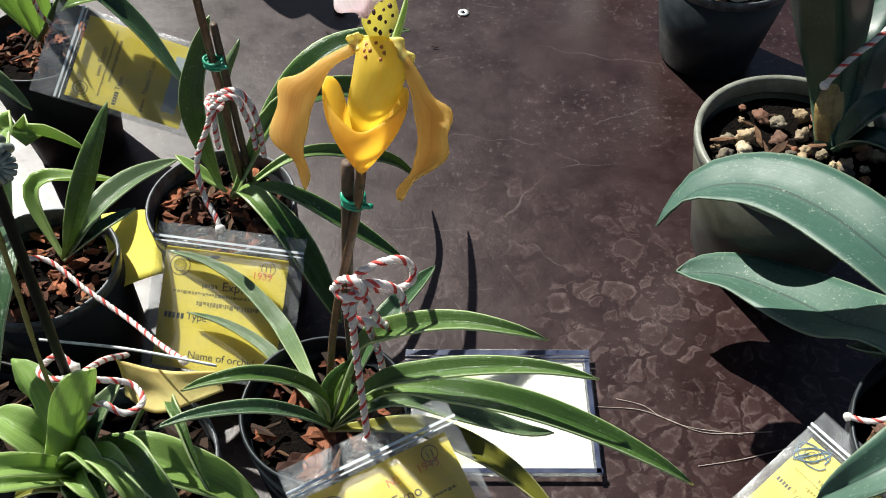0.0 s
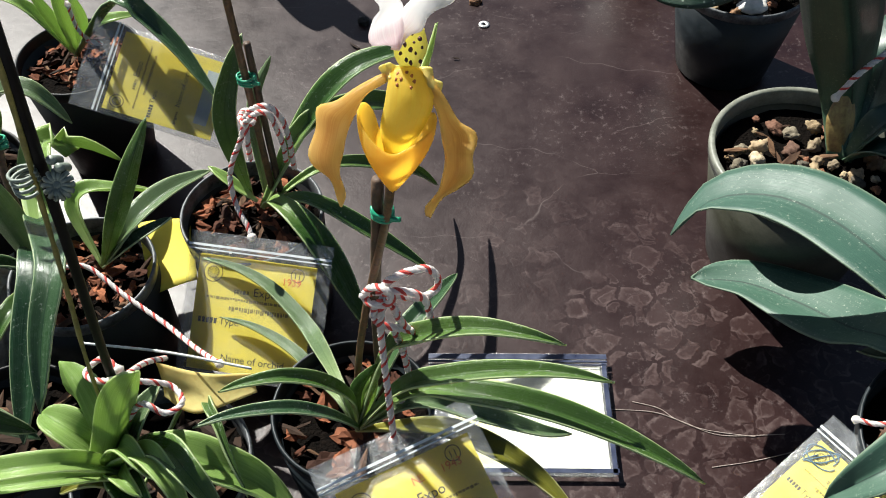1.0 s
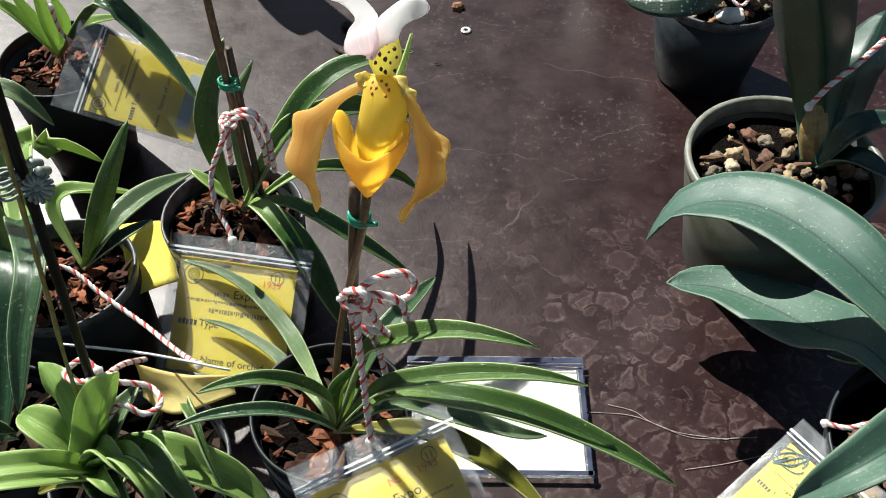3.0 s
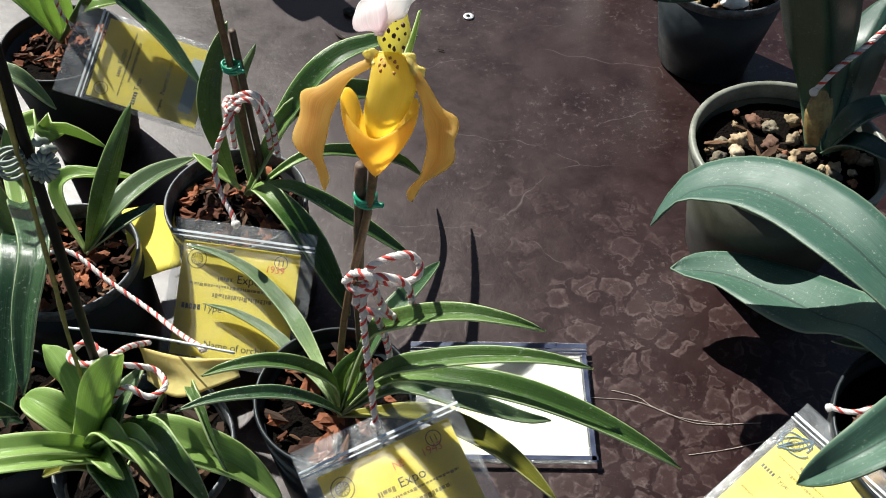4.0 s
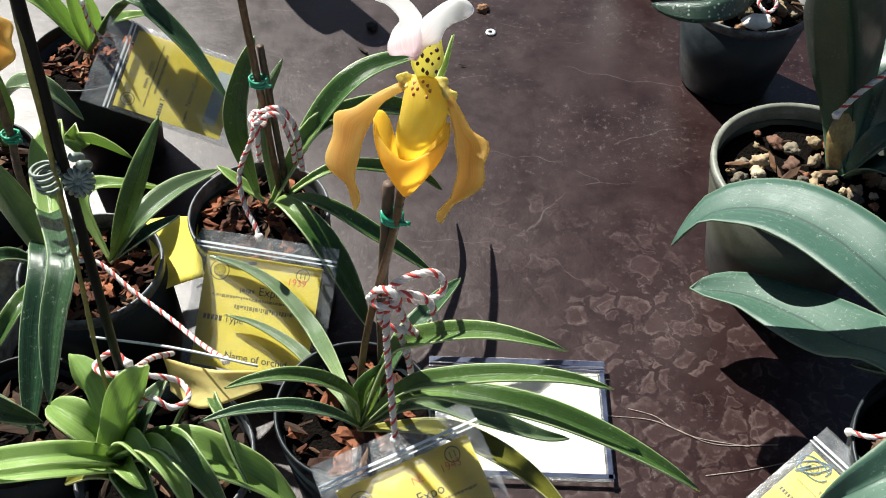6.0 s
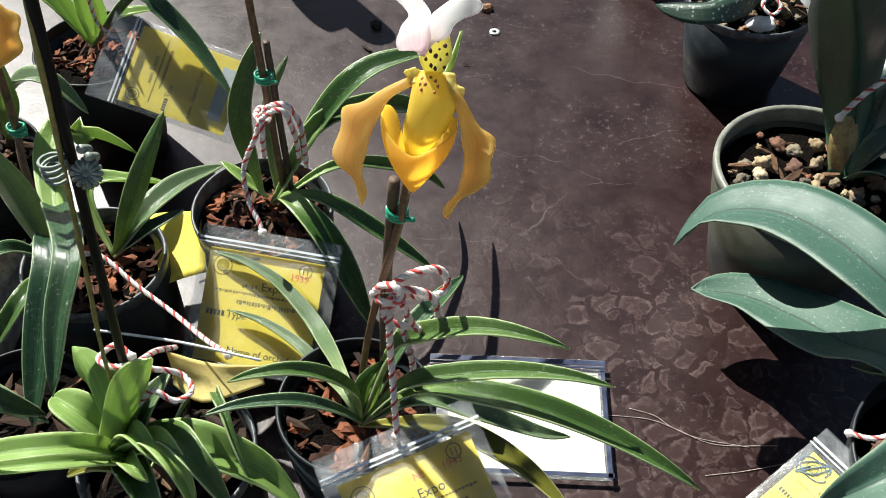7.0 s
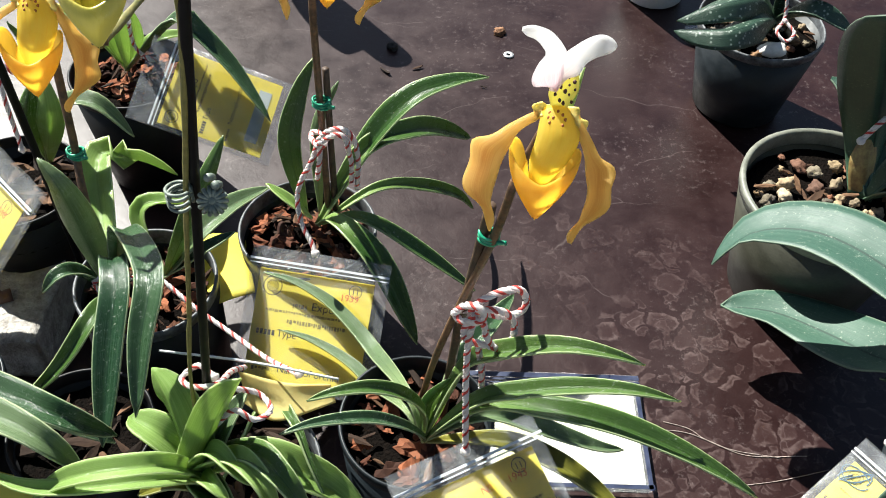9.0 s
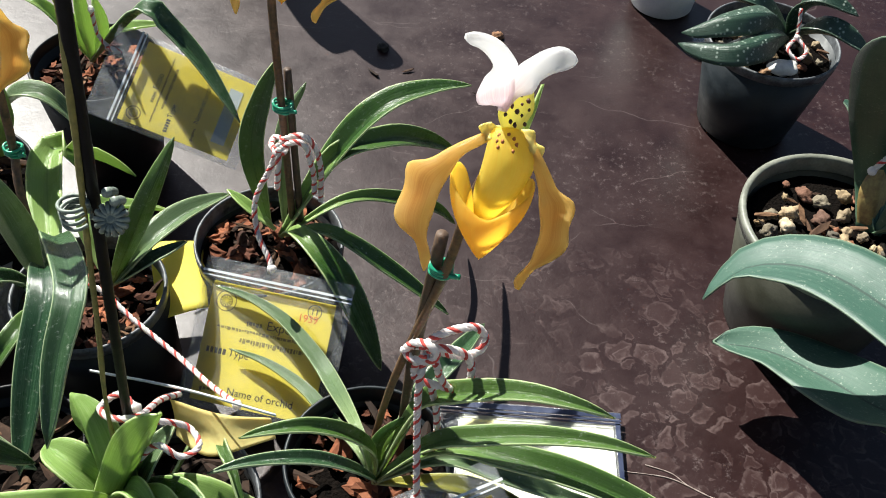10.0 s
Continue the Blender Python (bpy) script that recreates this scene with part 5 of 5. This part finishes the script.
leaf(G, [(0.2600, 0.4700, 0.0940), (0.2580, 0.4780, 0.1160), (0.2590, 0.4920, 0.1360)], 0.0190, M["sheath"], side=(1, 0, 0), label="dry brown leaf sheath", base=0.7)
string("red and white string knotted at the pebble pot", [[(0.2840, 0.4910, 0.1850), (0.2690, 0.4830, 0.1720), (0.2540, 0.4780, 0.1580), (0.2450, 0.4770, 0.1400)]], 0.0019)

# ---- lower right orchid ----
pot(0.274, 0.243, 0.062, 0.100, M["pot_blue"], M["pot_blue"], "black plastic pot under big drooping leaves")
filling(0.274, 0.243, 0.057, 0.088, "grey pebbles over dark compost", [(STONE, "pebble"), (CHIP, "bark_chip")], 60, 10, (0.6, 1.2))
I_ = thing("orchid_plant", (0.277, 0.262, 0.088), "orchid with huge drooping blue-green leaves", "orchid")
KI = (0.277, 0.262, 0.092)
leaf(I_, [KI, (0.248, 0.284, 0.150), (0.226, 0.312, 0.164), (0.205, 0.350, 0.160), (0.181, 0.378, 0.150), (0.151, 0.388, 0.136), (0.127, 0.376, 0.118)], 0.0510, M["leaf_teal"], keel=0.12, blunt=0.45)
leaf(I_, [KI, (0.250, 0.304, 0.105), (0.236, 0.335, 0.080), (0.218, 0.369, 0.060), (0.191, 0.393, 0.050), (0.156, 0.399, 0.047)], 0.0500, M["leaf_teal"], keel=0.14, wave=0.05, blunt=0.3)
leaf(I_, [KI, (0.235, 0.228, 0.145), (0.200, 0.207, 0.150), (0.174, 0.202, 0.125)], 0.0300, M["leaf_teal"])
leaf(I_, [KI, (0.262, 0.290, 0.100), (0.249, 0.307, 0.085), (0.250, 0.335, 0.055)], 0.0220, M["leaf_teal"])
string("red and white string tying a ticket to a pot", [[(0.252, 0.254, 0.108), (0.237, 0.257, 0.106), (0.223, 0.255, 0.104), (0.212, 0.259, 0.102)]], 0.0014)
ticket("yellow card in a clear zip bag by a black pot", (0.2040, 0.2660, 0.094), (0.026, -0.0345, 0.0), (-0.070, -0.050, -0.028), 0.062, 0.10, (0.005, 0.057, 0.015, 0.096), 0.011, scribble=True)

# ---- back right orchid ----
pot(0.236, 0.688, 0.056, 0.092, M["pot_blue"], M["rim_worn"], "charcoal plastic pot with pale worn rim")
filling(0.236, 0.688, 0.051, 0.082, "pebbles and gravel over dark compost", [(STONE, "pebble"), (STONE, "pebble"), (CHIP, "bark_chip")], 60, 11, (0.45, 1.2))
tagged(part("white_pebble", (lambda b: (bmesh.ops.transform(b, matrix=Matrix.Translation((0.238, 0.652, 0.088)), verts=b.verts), b)[1])(lumpy(0.0092, (1.35, 0.85, 0.7), 0.25, 5, 3)), M["pebble_white"]), "large smooth white pebble in a pot", "pebble")
Hp = thing("orchid_plant", (0.250, 0.700, 0.082), "orchid with dark silver-spotted leaves", "orchid")
KH = (0.252, 0.696, 0.088)
leaf(Hp, [KH, (0.223, 0.648, 0.120), (0.182, 0.622, 0.125), (0.146, 0.642, 0.110)], 0.0260, M["leaf_spotted"], side=(0.1, 1, 0.2), blunt=0.3)
leaf(Hp, [KH, (0.218, 0.662, 0.130), (0.178, 0.645, 0.135), (0.147, 0.645, 0.118)], 0.0260, M["leaf_spotted"], side=(0.1, 1, 0.2), blunt=0.3)
leaf(Hp, [KH, (0.262, 0.657, 0.120), (0.300, 0.650, 0.110)], 0.0260, M["leaf_spotted"])
leaf(Hp, [KH, (0.254, 0.680, 0.130), (0.288, 0.670, 0.130)], 0.0240, M["leaf_spotted"])
leaf(Hp, [KH, (0.209, 0.689, 0.120), (0.174, 0.715, 0.110)], 0.0250, M["leaf_spotted"])
string("red and white string loop on the spotted orchid", [[(0.235, 0.655, 0.142), (0.236, 0.646, 0.124), (0.227, 0.632, 0.121), (0.234, 0.624, 0.117), (0.241, 0.630, 0.121), (0.234, 0.640, 0.126)]], 0.0014)
tagged(part("plastic_cup", lathe([(0.030, 0.001), (0.032, 0.003), (0.041, 0.085), (0.0395, 0.085), (0.030, 0.006), (0.01, 0.006)], 48, (0.182, 0.868, 0)), M["cup"]), "plain white plastic pot on the table", "pot")
ticket("pale yellow card in a bag under the spotted leaves", (0.205, 0.800, 0.006), (0.75, 0.3, 0), (0.35, -0.6, 0), 0.06, 0.095, (0.006, 0.054, 0.02, 0.09), 0.015, text=False)

# ---- orchid behind, whose shadow reaches the open table ----
pot(-0.290, 0.985, 0.047, 0.098, M["pot"], M["pot"], "black plastic pot at the far side")
filling(-0.290, 0.985, 0.043, 0.086, "dark potting mix with loose bark chips", [(CHIP, "bark_chip")], 20, 12)
S_ = thing("orchid_plant", (-0.290, 0.985, 0.086), "orchid with broad arching leaves at the far side", "orchid")
leaf(S_, [(-0.29, 0.985, 0.09), (-0.33, 0.99, 0.14), (-0.38, 1.0, 0.12)], 0.024, M["leaf_deep"], blunt=0.4)
leaf(S_, [(-0.29, 0.985, 0.09), (-0.26, 1.01, 0.14), (-0.22, 1.04, 0.12)], 0.024, M["leaf_deep"], blunt=0.4)
leaf(S_, [(-0.29, 0.985, 0.09), (-0.25, 0.930, 0.170), (-0.205, 0.875, 0.180), (-0.164, 0.830, 0.150)], 0.034, M["leaf_deep"], keel=0.15, blunt=0.5)
leaf(S_, [(-0.29, 0.985, 0.09), (-0.27, 0.920, 0.170), (-0.240, 0.880, 0.180), (-0.214, 0.860, 0.160)], 0.030, M["leaf_deep"], keel=0.15, blunt=0.5)
# ---- small things on the table ----
tagged(part("washer", lathe([(0.0018, 0.001), (0.0020, 0.0016), (0.0048, 0.0016), (0.0052, 0.001), (0.0052, 0.0002), (0.0018, 0.0002), (0.0018, 0.001)], 28, (0.0215, 0.7475, 0), False), M["steel"]), "small steel washer lying on the table", "washer")
tagged(part("screw", lathe([(0.0001, 0.0012), (0.0030, 0.0012), (0.0038, 0.0004)], 20, (0.014, 0.2695, 0)), M["steel"]), "cross-head screw sunk in the tabletop", "screw")
for x, y, s, m in ((-0.100, 0.713, 0.8, CHIP), (-0.068, 0.720, 0.6, CHIP), (-0.005, 0.695, 0.35, CHIP), (0.014, 0.784, 0.9, STONE), (-0.095, 0.752, 0.9, STONE), (0.275, 0.600, 0.5, CHIP)):
    o = new("bark_scrap", m[int(abs(x) * 100) % 6])
    o.matrix_world = Matrix.LocRotScale((x, y, 0.0018), Euler((0.1, 0.1, x * 40)), (s, s, s))
    tagged(o, "loose scrap of brown bark on the table", "bark", "bark scraps")
# pale scratches in the table paint, added as thin raised strands
fibre = thing("paint_scratches", (0.15, 0.315, 0.0006), "pale hair-thin scratches in the table paint, built as strands", "fibre")
for run in ([(0.100, 0.325), (0.128, 0.323), (0.146, 0.316), (0.170, 0.306), (0.211, 0.307)], [(0.115, 0.331), (0.132, 0.326), (0.142, 0.318), (0.160, 0.310), (0.192, 0.305)], [(0.160, 0.283), (0.189, 0.288), (0.224, 0.297)]):
    child(part("strand", tube_mesh([(x, y, 0.0005) for x, y in run], 0.00030, 5, 36, lump=0.5), M["fibre"]), fibre)
